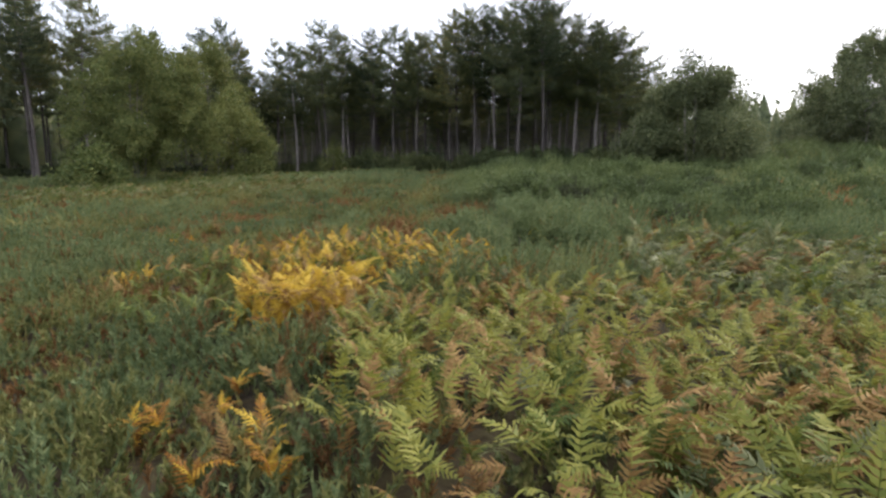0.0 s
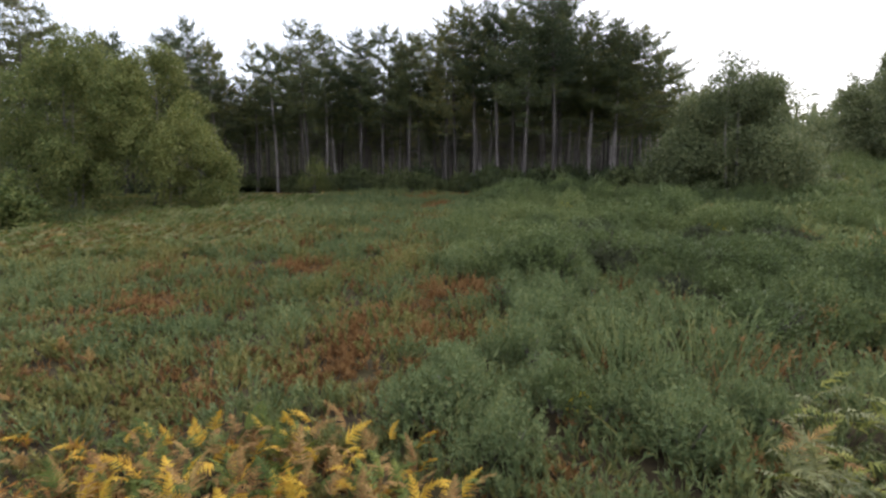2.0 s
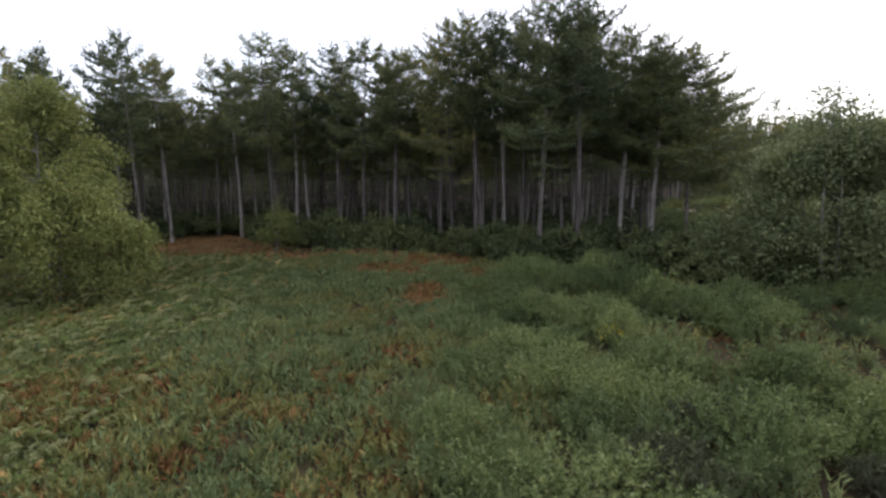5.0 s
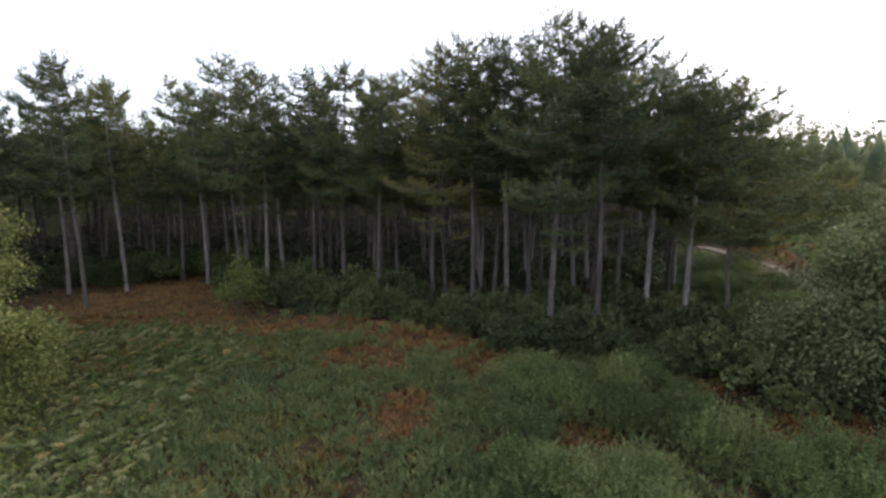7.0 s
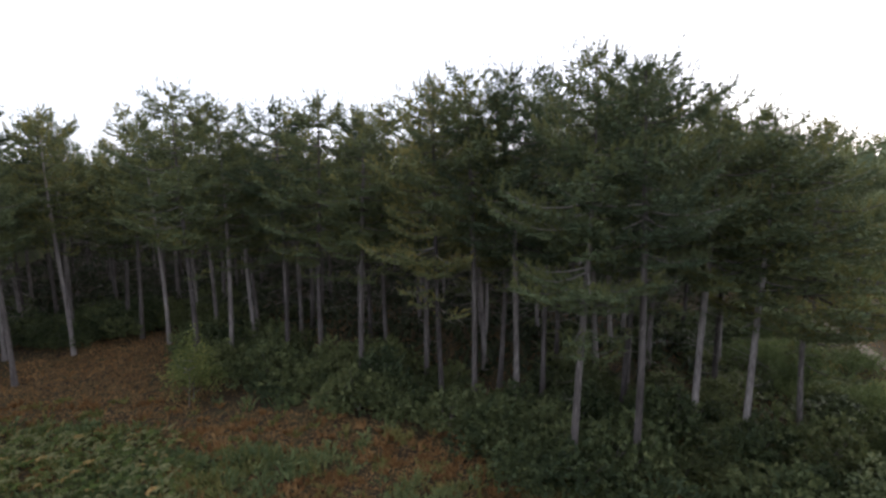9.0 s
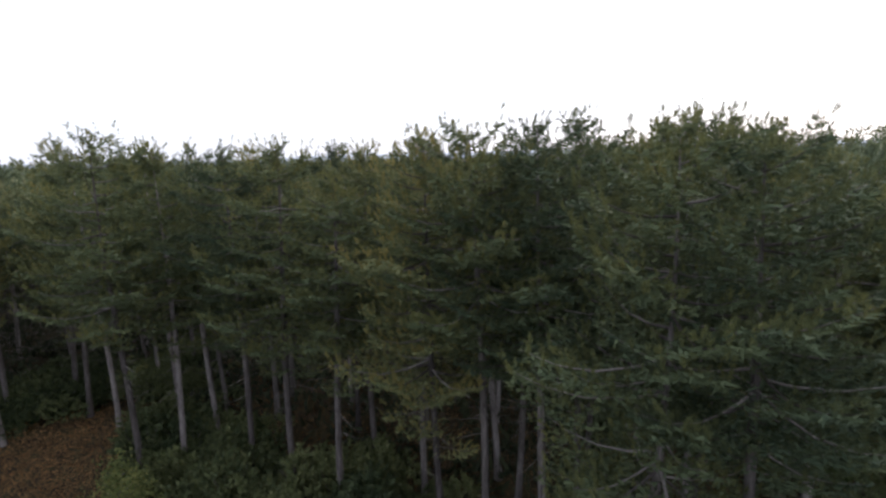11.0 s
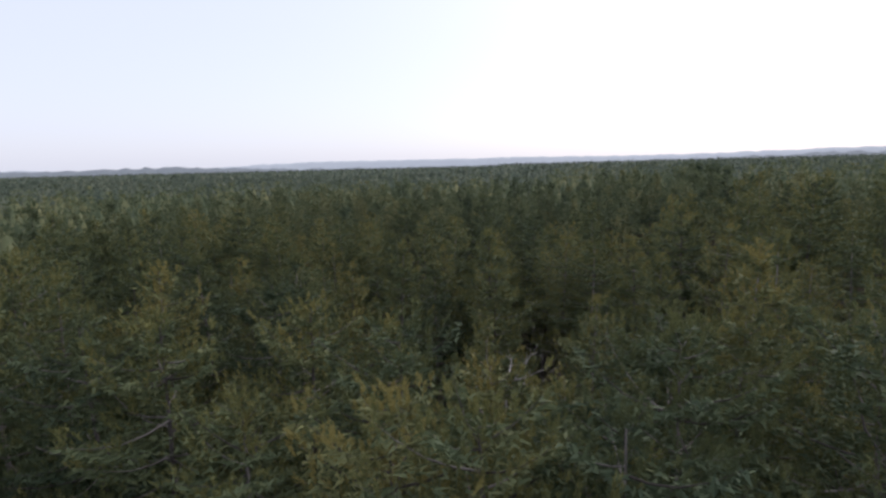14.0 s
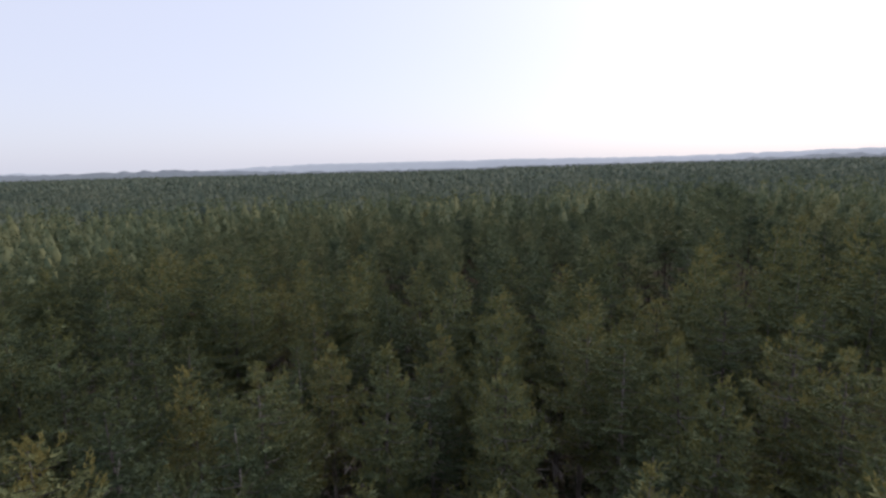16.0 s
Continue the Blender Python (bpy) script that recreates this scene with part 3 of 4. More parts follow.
# ---- broadleaf trees ----
def broadleaf(name, label, category, lobes, stems, leaves, size, leaf_mat, bark, spray=46):
    """A many-stemmed tree: stems and limbs, and leaves in drooping sprays. lobes: centre x, y, z and radii."""
    root = thing(name, label, category)
    lobes = np.array(lobes, float)
    for n in range(stems):
        goal = lobes[n % len(lobes)]
        az = rng.uniform(0, 6.28)
        foot = np.array([0.35 * np.cos(az) + 0.55 * goal[0], 0.35 * np.sin(az) + 0.55 * goal[1], 0])
        tip = np.array([goal[0], goal[1], goal[2] + 0.7 * goal[5]]) + rng.normal(0, 0.1, 3) * goal[3]
        ss = np.linspace(0, 1, 8)[:, None]
        pts = foot * (1 - ss) + tip * ss + np.sin(ss * 3.1) * rng.normal(0, 0.15, 3) * goal[3] * [1, 1, 0]
        pts[:, 2] = np.linspace(0, tip[2], 8)
        part("trunk", mesh_of("stem", *tube(pts, 0.010 * tip[2] * (1.08 - ss[:, 0]), 7), bark, True), root)
        wood = []
        for _ in range(9):
            k = rng.uniform(0.25, 0.9)
            c = pts[0] + (pts - pts[0])[int(k * 7)]
            az2, ln = rng.uniform(0, 6.28), rng.uniform(0.3, 0.7) * goal[3]
            s2 = np.linspace(0, 1, 5)
            wood.append(tube(c + np.outer(s2 * ln, [np.cos(az2), np.sin(az2), rng.uniform(0.3, 1.0)]) + np.outer(-0.2 * ln * s2**2, [0, 0, 1]), 0.03 * (1.1 - s2), 4))
        tagged(part("branchwork", mesh_of("stem_branches", *join(wood), bark, True), root), kind="stuff")
    lumps = [lobes]
    for _ in range(11):
        d = any_way(len(lobes))
        d[:, 2] = 1.25 * np.abs(d[:, 2]) - 0.42
        g = rng.uniform(0.16, 0.36, (len(lobes), 1))
        lumps.append(np.concatenate([lobes[:, :3] + d * lobes[:, 3:6] * rng.uniform(0.8, 1.02, (len(lobes), 1)), lobes[:, 3:6] * g], 1))
    main = len(lobes)
    lobes = np.concatenate(lumps)
    vol = lobes[:, 3] * lobes[:, 4] * lobes[:, 5] * np.where(np.arange(len(lobes)) < main, 0.05, 1.0)
    sprays = leaves // spray
    pick = rng.choice(len(lobes), sprays, p=vol**0.6 / (vol**0.6).sum())
    d = any_way(sprays)
    rad = rng.uniform(0.6, 1.06, sprays) ** 0.6
    c = lobes[pick, :3] + d * lobes[pick, 3:6] * rad[:, None]
    c = c[c[:, 2] > 0.25]
    n = len(c)
    out = unit(c - np.repeat(lobes[:1, :3], n, 0))
    drift = np.repeat(out, spray, 0)
    k = rng.uniform(-1, 1, (n * spray, 1))
    p = np.repeat(c, spray, 0) + drift * k * 0.55 + rng.normal(0, 1, (n * spray, 3)) * [0.20, 0.20, 0.17] - np.array([0, 0, 0.22]) * k**2
    w = unit(drift * 0.6 + any_way(n * spray) - [0, 0, 0.35])
    keep = p[:, 2] > 0.1
    part("crown", mesh_of(name + "_crown", *blades(p[keep], w[keep], size * rng.uniform(0.7, 1.2, keep.sum()), size * 0.55), leaf_mat), root)
    return root


def stand(ob, x, y, turn=0.0):
    ob.matrix_basis = pose(x, y, float(height(x, y)) - 0.05, 0, 0, turn)
    return ob


stand(broadleaf("sallow_tree", "large rounded yellow-green sallow with leaves to the ground", "tree",
                [(0, 0, 5.0, 3.5, 3.3, 4.3), (1.6, -0.6, 3.0, 2.6, 2.6, 2.8), (-1.7, -0.3, 2.6, 2.6, 2.4, 2.6), (0.3, 0, 7.6, 1.7, 1.7, 1.6)], 4, 60000, 0.14, LEAF, BIRCH, 105), -20.6, 33.4)
stand(broadleaf("sallow_tree", "rounded yellow-green sallow with thin pale stems", "tree",
                [(0, 0, 4.6, 2.9, 3.0, 4.2), (1.7, -0.2, 2.8, 2.2, 2.4, 2.6), (0.1, 0, 7.4, 1.5, 1.5, 1.5), (2.4, 0.4, 1.7, 1.5, 1.6, 1.6)], 4, 56000, 0.14, LEAF, BIRCH, 105), -16.3, 34.2)
stand(broadleaf("sallow_bush", "low round light green bush beside the sallows", "bush",
                [(0, 0, 1.1, 1.5, 1.4, 1.2), (0.7, -0.2, 0.9, 1.1, 1.1, 1.0)], 3, 6500, 0.19, LEAF, BIRCH), -19.6, 27.4)
stand(broadleaf("birch_tree", "dull green many-stemmed birch with a thin leafy top", "tree",
                [(0, 0, 3.6, 3.9, 3.3, 3.3), (-1.6, 0, 3.6, 2.2, 2.4, 2.8), (1.9, 0, 3.0, 2.4, 2.4, 2.6), (0.2, 0, 5.6, 2.0, 1.8, 1.4), (-2.4, -0.8, 1.5, 2.0, 2.0, 1.5), (1.6, -1.2, 1.4, 2.4, 2.0, 1.4)], 6, 76000, 0.16, LEAF_DULL_HAZED, BIRCH), 16.9, 37.2)
stand(broadleaf("birch_tree", "slender birch with sparse see-through crown", "tree",
                [(0, 0, 7.2, 1.1, 1.1, 1.1), (0.3, 0, 6.2, 0.9, 0.9, 0.8)], 2, 2300, 0.15, LEAF_DULL_HAZED, BIRCH), 15.6, 35.6)
stand(broadleaf("sallow_bush", "small yellowish sapling at the foot of the pines", "bush",
                [(0, 0, 1.4, 0.8, 0.8, 1.3), (0.1, 0, 2.5, 0.45, 0.45, 0.9)], 3, 3400, 0.12, LEAF, BIRCH), -10.9, 46.0)
misty = [broadleaf("broadleaf_tree", "rounded broadleaf tree, dull grey-green leaves paled for haze", "tree",
                   [(0, 0, 5.6, 4.6, 4.4, 5.0), (2.8, 0.5, 3.8, 3.6, 3.4, 3.6), (-3.2, a, 3.4, 3.4, 3.2, 3.2), (0.5, -a, 8.6, 2.6, 2.6, 2.4), (-1.0, -2.0, 2.0, 3.6, 3.0, 2.0)], 3, 36000, 0.24, LEAF_DULL_HAZED, BIRCH) for a in (0.6, -0.8)]
for n, (x, y, sz) in enumerate(((38, 52, 1.0), (44, 60, 1.05), (33, 66, 0.62), (50, 76, 1.0), (39, 79, 0.8), (27, 72, 0.5))):
    tree = misty[n % 2] if n < 2 else copy_thing(misty[n % 2], pose(0, 0, 0))
    stand(tree, x, y, 40 * x)
    tree.scale = (sz, sz, sz)


# ---- gorse and shrubs ----
def bush(name, label, category, group, mat, shoots, per, wide, tall, needle, fat, flowers=0, lift=0.75, along=0.28, open_=0.55):
    """A low bush of several mounds of upright shoots on woody stems."""
    root = thing(name, label, category, group)
    stems = []
    for n in range(8):
        az, ln = rng.uniform(0, 6.28), rng.uniform(0.4, 0.8)
        ss = np.linspace(0, 1, 4)
        stems.append(tube(np.outer(ss * ln * wide, [np.cos(az), np.sin(az), 0]) * 0.7 + np.outer(ss**0.8 * tall * rng.uniform(0.6, 0.85), [0, 0, 1]), 0.022 * (1.15 - ss), 4))
    tagged(part("branchwork", mesh_of(name + "_stems", *join(stems), TWIG, True), root), kind="stuff")
    m = rng.integers(5, 8)
    mound = np.stack([rng.normal(0, 0.42, m) * wide, rng.normal(0, 0.42, m) * wide, rng.uniform(0.15, 0.4, m) * tall, rng.uniform(0.35, 0.6, m) * wide, rng.uniform(0.4, 0.62, m) * tall], 1)
    mound[0] = (0, 0, 0.35 * tall, 0.6 * wide, 0.62 * tall)
    pick = rng.integers(0, m, shoots)
    d = any_way(shoots)
    d[:, 2] = np.abs(d[:, 2]) * 0.95 - 0.08
    p = mound[pick, :3] + d * mound[pick][:, [3, 3, 4]] * rng.uniform(0.68, 1.12, (shoots, 1))
    p[:, 2] = np.maximum(p[:, 2], 0.03)
    w = unit(d * 0.7 + [0, 0, lift] + 0.35 * any_way(shoots))
    part("foliage", mesh_of(name + "_foliage", *brushes(p, w, per, 0.03, needle, fat, along * tall**0.5, open_), mat), root)
    if flowers:
        hot = mound[rng.integers(0, m)]
        d = any_way(flowers)
        d[:, 2] = 0.4 + np.abs(d[:, 2])
        d = unit(d)
        p = hot[:3] + d * hot[[3, 3, 4]] * 1.06
        bloom = part("bloom", mesh_of(name + "_flowers", *blades(p, any_way(flowers), np.full(flowers, 0.07), 0.05), BLOOM), root)
        tagged(bloom, "yellow gorse flowers", kind="stuff")
    return root


gorses = [bush("gorse_bush", "spiny grey-green gorse bush on the heath", "gorse bush", "gorse on the heath", GORSE, 330, 12, 0.75, 0.95, 0.065, 0.028, 0, 0.8, 0.32, 0.95) for _ in range(3)]
gorses += [bush("gorse_bush", "grey-green gorse bush with a patch of yellow flowers", "gorse bush", "gorse on the heath", GORSE, 330, 12, 0.75, 0.95, 0.065, 0.028, 40, 0.8, 0.32, 0.95)]
dark_gorses = [bush("gorse_bush", "leggy dark gorse bush with thin loose shoots", "gorse bush", "gorse on the heath", DARK_GORSE, 260, 7, 0.7, 0.75, 0.16, 0.022, 0, 0.6, 0.2, 1.0) for _ in range(2)]
clumps = [bush("heather_clump", "clump of upright blue-green heather shoots", "heather", "heather clumps on the heath", HEATHER, 105, 18, 0.42, 0.55, 0.055, 0.020, 0, 1.1, 0.42, 1.2) for _ in range(3)]
shrubs = [bush("dark_shrub", "dense dark green shrub below the edge of the pines", "shrub", "shrubs along the wood", SHRUB, 330, 8, 1.05, 1.45, 0.13, 0.075, 0, 0.15, 0.13, 1.3) for _ in range(4)]
fresh = {}


def put_bush(proto, x, y, size, tall):
    if id(proto) not in fresh:
        fresh[id(proto)] = True
        proto.matrix_basis = pose(x, y, float(height(x, y)) - 0.05, 0, 0, 0)
        proto.scale = (size, size, tall)
    else:
        place(proto, x, y, rng.uniform(0, 360), size, tall, 0.05)


def bushy_edge(y):
    """The line to the right of which heather and gorse grow thick."""
    return np.interp(y, [6, 12, 14, 16, 18, 21, 28, 34, 40], [0.0, 0.4, 1.8, 2.4, 1.8, 0.5, 0.3, 1.5, 2.5])


def bracken_zone(x, y):
    """Where bracken grows close to the start of the path."""
    s = np.zeros_like(np.asarray(x, float))
    for cx, cy, rx, ry, much in ((-0.3, 9.7, 2.7, 2.0, 1.0), (-0.5, 7.0, 1.2, 1.1, 1.0), (0.0, 4.0, 0.8, 0.7, 1.0), (3.4, 4.5, 2.9, 2.7, 0.95), (6.7, 9.7, 2.4, 3.0, 0.8)):
        s = np.maximum(s, much * step(1.15, 0.75, np.hypot((x - cx) / rx, (y - cy) / ry)))
    return s


def bare_spot(x, y):
    """Where dead bracken and soil lie open."""
    s = 0.0
    for cx, cy, rx, ry in ((-18.5, 48.6, 4.6, 5.2), (-13.8, 46.0, 3.4, 1.8), (-6.2, 43.4, 4.6, 1.5), (0.2, 42.0, 2.9, 1.5), (2.3, 39.4, 1.2, 1.6), (-2.5, 39.7, 1.6, 1.3),
                           (-0.4, 35.6, 0.9, 1.5), (4.9, 33.8, 1.0, 1.1), (9.9, 38.0, 1.3, 0.8), (12.8, 34.6, 2.0, 1.3), (18.6, 55.0, 0.6, 3.0), (22.0, 54.0, 0.9, 4.0),
                           (1.4, 18.3, 1.1, 0.8), (0.1, 17.1, 0.9, 0.7), (-0.8, 14.2, 0.9, 1.0), (-3.4, 21.0, 0.9, 0.7), (-6.0, 17.5, 0.8, 0.7)):
        s = np.maximum(s, 1.25 - np.hypot((x - cx) / rx, (y - cy) / ry) - 0.5 * (vnoise(x, y, 1.1, 5) - 0.5))
    return s


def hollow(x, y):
    """Gaps between the bushes, free of heath, where only the darker gorse stands."""
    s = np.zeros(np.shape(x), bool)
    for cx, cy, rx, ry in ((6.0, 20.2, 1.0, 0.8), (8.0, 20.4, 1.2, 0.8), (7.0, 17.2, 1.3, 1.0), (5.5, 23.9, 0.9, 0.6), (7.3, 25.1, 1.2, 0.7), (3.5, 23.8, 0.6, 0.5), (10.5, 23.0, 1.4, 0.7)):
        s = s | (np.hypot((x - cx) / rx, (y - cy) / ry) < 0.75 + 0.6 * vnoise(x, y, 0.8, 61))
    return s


# gorse on the rising ground
count = 0
while count < 185:
    x, y = rng.uniform(0.5, 17), rng.uniform(15, 40)
    if hollow(x, y) or bare_spot(x, y) > 0.1 or x < bushy_edge(y) + 0.9 or (y < 19 and x < 6) or (y > 30 and rng.uniform() < 0.5):
        continue
    if vnoise(x, y, 3.2, 4) < 0.30:
        continue
    f = rng.uniform(0.5, 1.35)
    put_bush(gorses[rng.choice(4, p=[0.31, 0.31, 0.31, 0.07])], x, y, f * 1.15, f * rng.uniform(0.8, 1.15))
    count += 1
for x, y in ((4.75, 36.0), (6.45, 35.6), (3.7, 31.7), (6.2, 30.2), (10.2, 24.4)):
    put_bush(gorses[3], x, y, 1.1, 1.25)
put_bush(gorses[3], 2.9, 12.7, 0.5, 0.75)
for _ in range(90):
    x, y = rng.uniform(17, 55), rng.uniform(20, 82)
    if not in_wood(x, y) and not (abs(x - 20) < 2.2 and 44 < y < 64):
        f = rng.uniform(0.9, 1.9)
        put_bush(gorses[rng.integers(0, 3)], x, y, f * 1.3, f)

for _ in range(13):
    put_bush(gorses[rng.integers(0, 3)], rng.uniform(2.2, 9), rng.uniform(31, 38.5), rng.uniform(1.0, 1.6), rng.uniform(1.0, 1.6))
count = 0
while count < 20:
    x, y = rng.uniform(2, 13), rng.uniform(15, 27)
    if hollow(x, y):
        put_bush(dark_gorses[count % 2], x, y, rng.uniform(0.8, 1.2), rng.uniform(0.8, 1.2))
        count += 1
count = 0
while count < 250:
    x, y = rng.uniform(-3, 12), rng.uniform(7, 27)
    if y > 11.6 and x > bushy_edge(y) and vnoise(x, y, 1.7, 21) > 0.42 and bracken_zone(x, y) < 0.3 and bare_spot(x, y) < 0.05 and not hollow(x, y):
        f = rng.uniform(0.7, 1.35)
        put_bush(clumps[rng.integers(0, 3)], x, y, f, f * rng.uniform(0.8, 1.2))
        count += 1

# shrubs below the edge of the wood
for n in range(200):
    x = rng.uniform(-27, 18)
    front = np.interp(x, [-27, -22, -17.5, -14.5, -11.5, -9, -4.7, 0, 2, 4.5, 6.5, 9.2, 11, 13, 18], [51, 52, 57, 51, 47.5, 46, 45.2, 44.2, 41.6, 40.2, 40, 38.8, 36.8, 35.8, 37])
    y = front + 0.5 + abs(rng.normal(0, 2.4))
    f = rng.uniform(0.6, 1.45)
    if np.hypot(x - 13.6, y - 43.8) > 0.8:
        put_bush(shrubs[rng.integers(0, 4)], x, y, f * 1.1, f * rng.uniform(0.9, 1.35) * (1.0 if x > -12 else 0.8))
for n in range(90):
    x, y = rng.uniform(-48, 18), 42 + 46 * rng.uniform(0, 1) ** 1.2
    if in_wood(x, y):
        f = rng.uniform(0.7, 1.4)
        put_bush(shrubs[rng.integers(0, 4)], x, y, f * 1.2, f * 0.8)


for n in range(34):
    put_bush(gorses[rng.integers(0, 3)], rng.uniform(14.2, 18.6), rng.uniform(41, 61), rng.uniform(0.9, 1.7), rng.uniform(0.8, 1.5))
for n in range(34):
    put_bush(shrubs[rng.integers(0, 4)], rng.uniform(5, 16), rng.uniform(44, 56), rng.uniform(0.8, 1.4), rng.uniform(0.6, 1.0))

# low undergrowth deep in the wood, coloured nearly black in place of canopy shade
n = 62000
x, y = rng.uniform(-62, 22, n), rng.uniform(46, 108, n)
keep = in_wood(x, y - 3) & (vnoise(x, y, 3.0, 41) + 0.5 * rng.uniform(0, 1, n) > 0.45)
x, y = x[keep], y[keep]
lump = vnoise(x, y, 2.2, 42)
tagged(new("undergrowth", mesh_of("undergrowth", *spikes(on_ground(x, y, 0) + np.stack([0 * x, 0 * x, 1.5 * lump * rng.uniform(0, 1, len(x))], 1), unit(any_way(len(x)) + [0, 0, 1.0]), rng.uniform(0.35, 0.8, len(x)), 0.22), UNDER_SHADE)), "low undergrowth below the pines, shade put into its colour", "undergrowth", kind="stuff")


# ---- bracken ----
def frond(length, pairs, lobes):
    """A bracken frond that lies along +x and droops to its tip: a broad triangle of pointed, toothed leaflets that nearly touch."""
    pieces = []
    ss = np.linspace(0, 1, 6)
    spine = np.stack([length * ss, 0.05 * length * np.sin(ss * 3), 0.16 * length * np.sin(ss * 2.6) - 0.14 * length * ss**2], 1)
    if lobes > 2:
        pieces.append(tube(spine, 0.005 * (1.1 - ss), 3))
    for n in range(pairs):
        k = (n + 0.5) / pairs
        c = np.array([np.interp(k, ss, spine[:, i]) for i in range(3)])
        for sgn in (-1, 1):
            ln = (length * 0.40 * (1 - k) ** 0.9 + 0.02) * rng.uniform(0.8, 1.15)
            d = unit(np.array([0.6 + 0.5 * k, sgn, rng.uniform(-0.45, 0.2)]))
            a = unit(np.array([1.0, -0.6 * sgn, rng.uniform(-0.3, 0.3)]))
            half = 0.37 * length / pairs
            v, t = [], []
            for i in range(lobes):
                q = i / lobes
                wd = half * (1.2 if i % 2 else 0.65) * (1.02 - q) ** 0.7
                mid = c + d * ln * q - [0, 0, 0.16 * ln * q**2]
                v += [mid + a * wd, mid - a * wd]
                if i:
                    t += [[2 * i - 2, 2 * i - 1, 2 * i + 1], [2 * i - 2, 2 * i + 1, 2 * i]]
            v.append(c + d * ln - [0, 0, 0.16 * ln])
            t.append([2 * lobes - 2, 2 * lobes - 1, 2 * lobes])
            pieces.append((np.array(v), np.array(t)))
    return join(pieces)


frond_shapes = [frond(0.44, 11, 5), frond(0.38, 10, 5)]
low_fronds = [frond(0.44, 9, 4), frond(0.38, 8, 4)]
far_fronds = [frond(0.38, 7, 2), frond(0.33, 7, 2)]
stalk_shape = tube(np.stack([np.linspace(0, 0.04, 5), np.linspace(0, 0.02, 5), np.linspace(0, 0.42, 5)], 1), np.linspace(0.008, 0.005, 5), 5)
WORDS = {"green": "fresh green bracken fern with arching toothed fronds", "gold": "golden yellow autumn bracken fern", "brown": "withered brown bracken fern with curled fronds", "silver": "pale grey-green bracken fern bent by the wind"}
ferns = {}
for colour in FERN:
    frs = [mesh_of("bracken_frond", *f, FERN[colour]) for f in frond_shapes]
    stalk = mesh_of("bracken_stalk", *stalk_shape, STALK)
    for form in range(2):
        root = thing("bracken_fern", WORDS[colour], "fern", colour + " bracken on the heath")
        part("stalk", stalk, root)
        count = 5 + form
        for n in range(count):
            f = part("frond", frs[n % 2], root)
            f.matrix_basis = pose(0.04, 0.02, 0.42 - 0.045 * n, rng.uniform(-25, 25), rng.uniform(-72, -12), n * 360 / count + rng.uniform(-25, 25))
            g = rng.uniform(0.7, 1.1)
            f.scale = (g, g, g)
        ferns[colour, form] = root


def fern(colour, x, y, size):
    proto = ferns[colour, int(rng.integers(0, 2))]
    if id(proto) not in fresh:
        fresh[id(proto)] = True
        proto.matrix_basis = pose(x, y, float(height(x, y)) - 0.04)
        proto.scale = (size,) * 3
    else:
        place(proto, x, y, rng.uniform(0, 360), size, None, 0.04, rng.uniform(-10, 10))


def spread(n, cx, cy, rx, ry, colours, weights, lo=0.75, hi=1.15):
    for _ in range(n):
        a, r = rng.uniform(0, 6.28), rng.uniform(0, 1) ** 0.5
        fern(str(rng.choice(colours, p=weights)), cx + rx * r * np.cos(a), cy + ry * r * np.sin(a), rng.uniform(lo, hi))


spread(40, -0.45, 6.6, 0.9, 0.75, ["gold", "brown", "green"], [0.5, 0.32, 0.18], 0.45, 0.78)
spread(60, -0.4, 9.8, 2.4, 1.8, ["gold", "brown", "green"], [0.42, 0.40, 0.18], 0.45, 0.8)
spread(12, -5.6, 13.6, 0.9, 1.2, ["gold", "brown", "green"], [0.3, 0.4, 0.3], 0.45, 0.75)
spread(8, -4.0, 8.4, 0.5, 0.4, ["gold", "brown"], [0.6, 0.4], 0.5, 0.75)
spread(16, -3.7, 10.8, 1.3, 1.1, ["gold", "brown", "green"], [0.42, 0.38, 0.2], 0.45, 0.75)
spread(7, 0.3, 3.3, 0.3, 0.3, ["gold", "brown"], [0.6, 0.4], 0.5, 0.75)
spread(3, -0.6, 3.7, 0.15, 0.12, ["gold"], [1.0], 0.45, 0.6)
spread(5, -0.1, 4.3, 0.6, 0.4, ["gold", "brown"], [0.6, 0.4], 0.4, 0.65)
spread(76, 2.7, 5.2, 2.3, 2.4, ["green", "brown", "gold", "silver"], [0.64, 0.28, 0.05, 0.03], 0.5, 0.85)
spread(40, 4.2, 3.7, 2.2, 1.5, ["green", "brown", "silver"], [0.57, 0.38, 0.05], 0.5, 0.85)
spread(38, 6.6, 9.6, 2.2, 2.8, ["silver", "green", "brown"], [0.66, 0.22, 0.12], 0.9, 1.3)
spread(12, 9.2, 16.4, 1.2, 0.8, ["brown", "silver"], [0.7, 0.3])


def fern_sheet(name, label, x, y, mats, size, shapes=None, tilt=(-65, -5), turn=(0, 360)):
    """Many fronds too far off to tell apart, as one mesh."""
    for colour, share in mats:
        pick = rng.uniform(0, 1, len(x)) < share
        pieces = []
        for px, py in zip(x[pick], y[pick]):
            v, t = (shapes or low_fronds)[int(rng.integers(0, 2))]
            m = np.array((pose(px, py, float(height(px, py)) + rng.uniform(0.12, 0.5), rng.uniform(-30, 30), rng.uniform(*tilt), rng.uniform(*turn)) @ Matrix.Scale(size * rng.uniform(0.75, 1.2), 4)))
            pieces.append((v @ m[:3, :3].T + m[:3, 3], t))
        tagged(new(name, mesh_of(name, *join(pieces), FERN[colour])), label, "bracken", kind="stuff")
        x, y = x[~pick], y[~pick]


a, q = rng.uniform(0, 6.28, 1250), rng.uniform(0, 1, 1250) ** 0.5
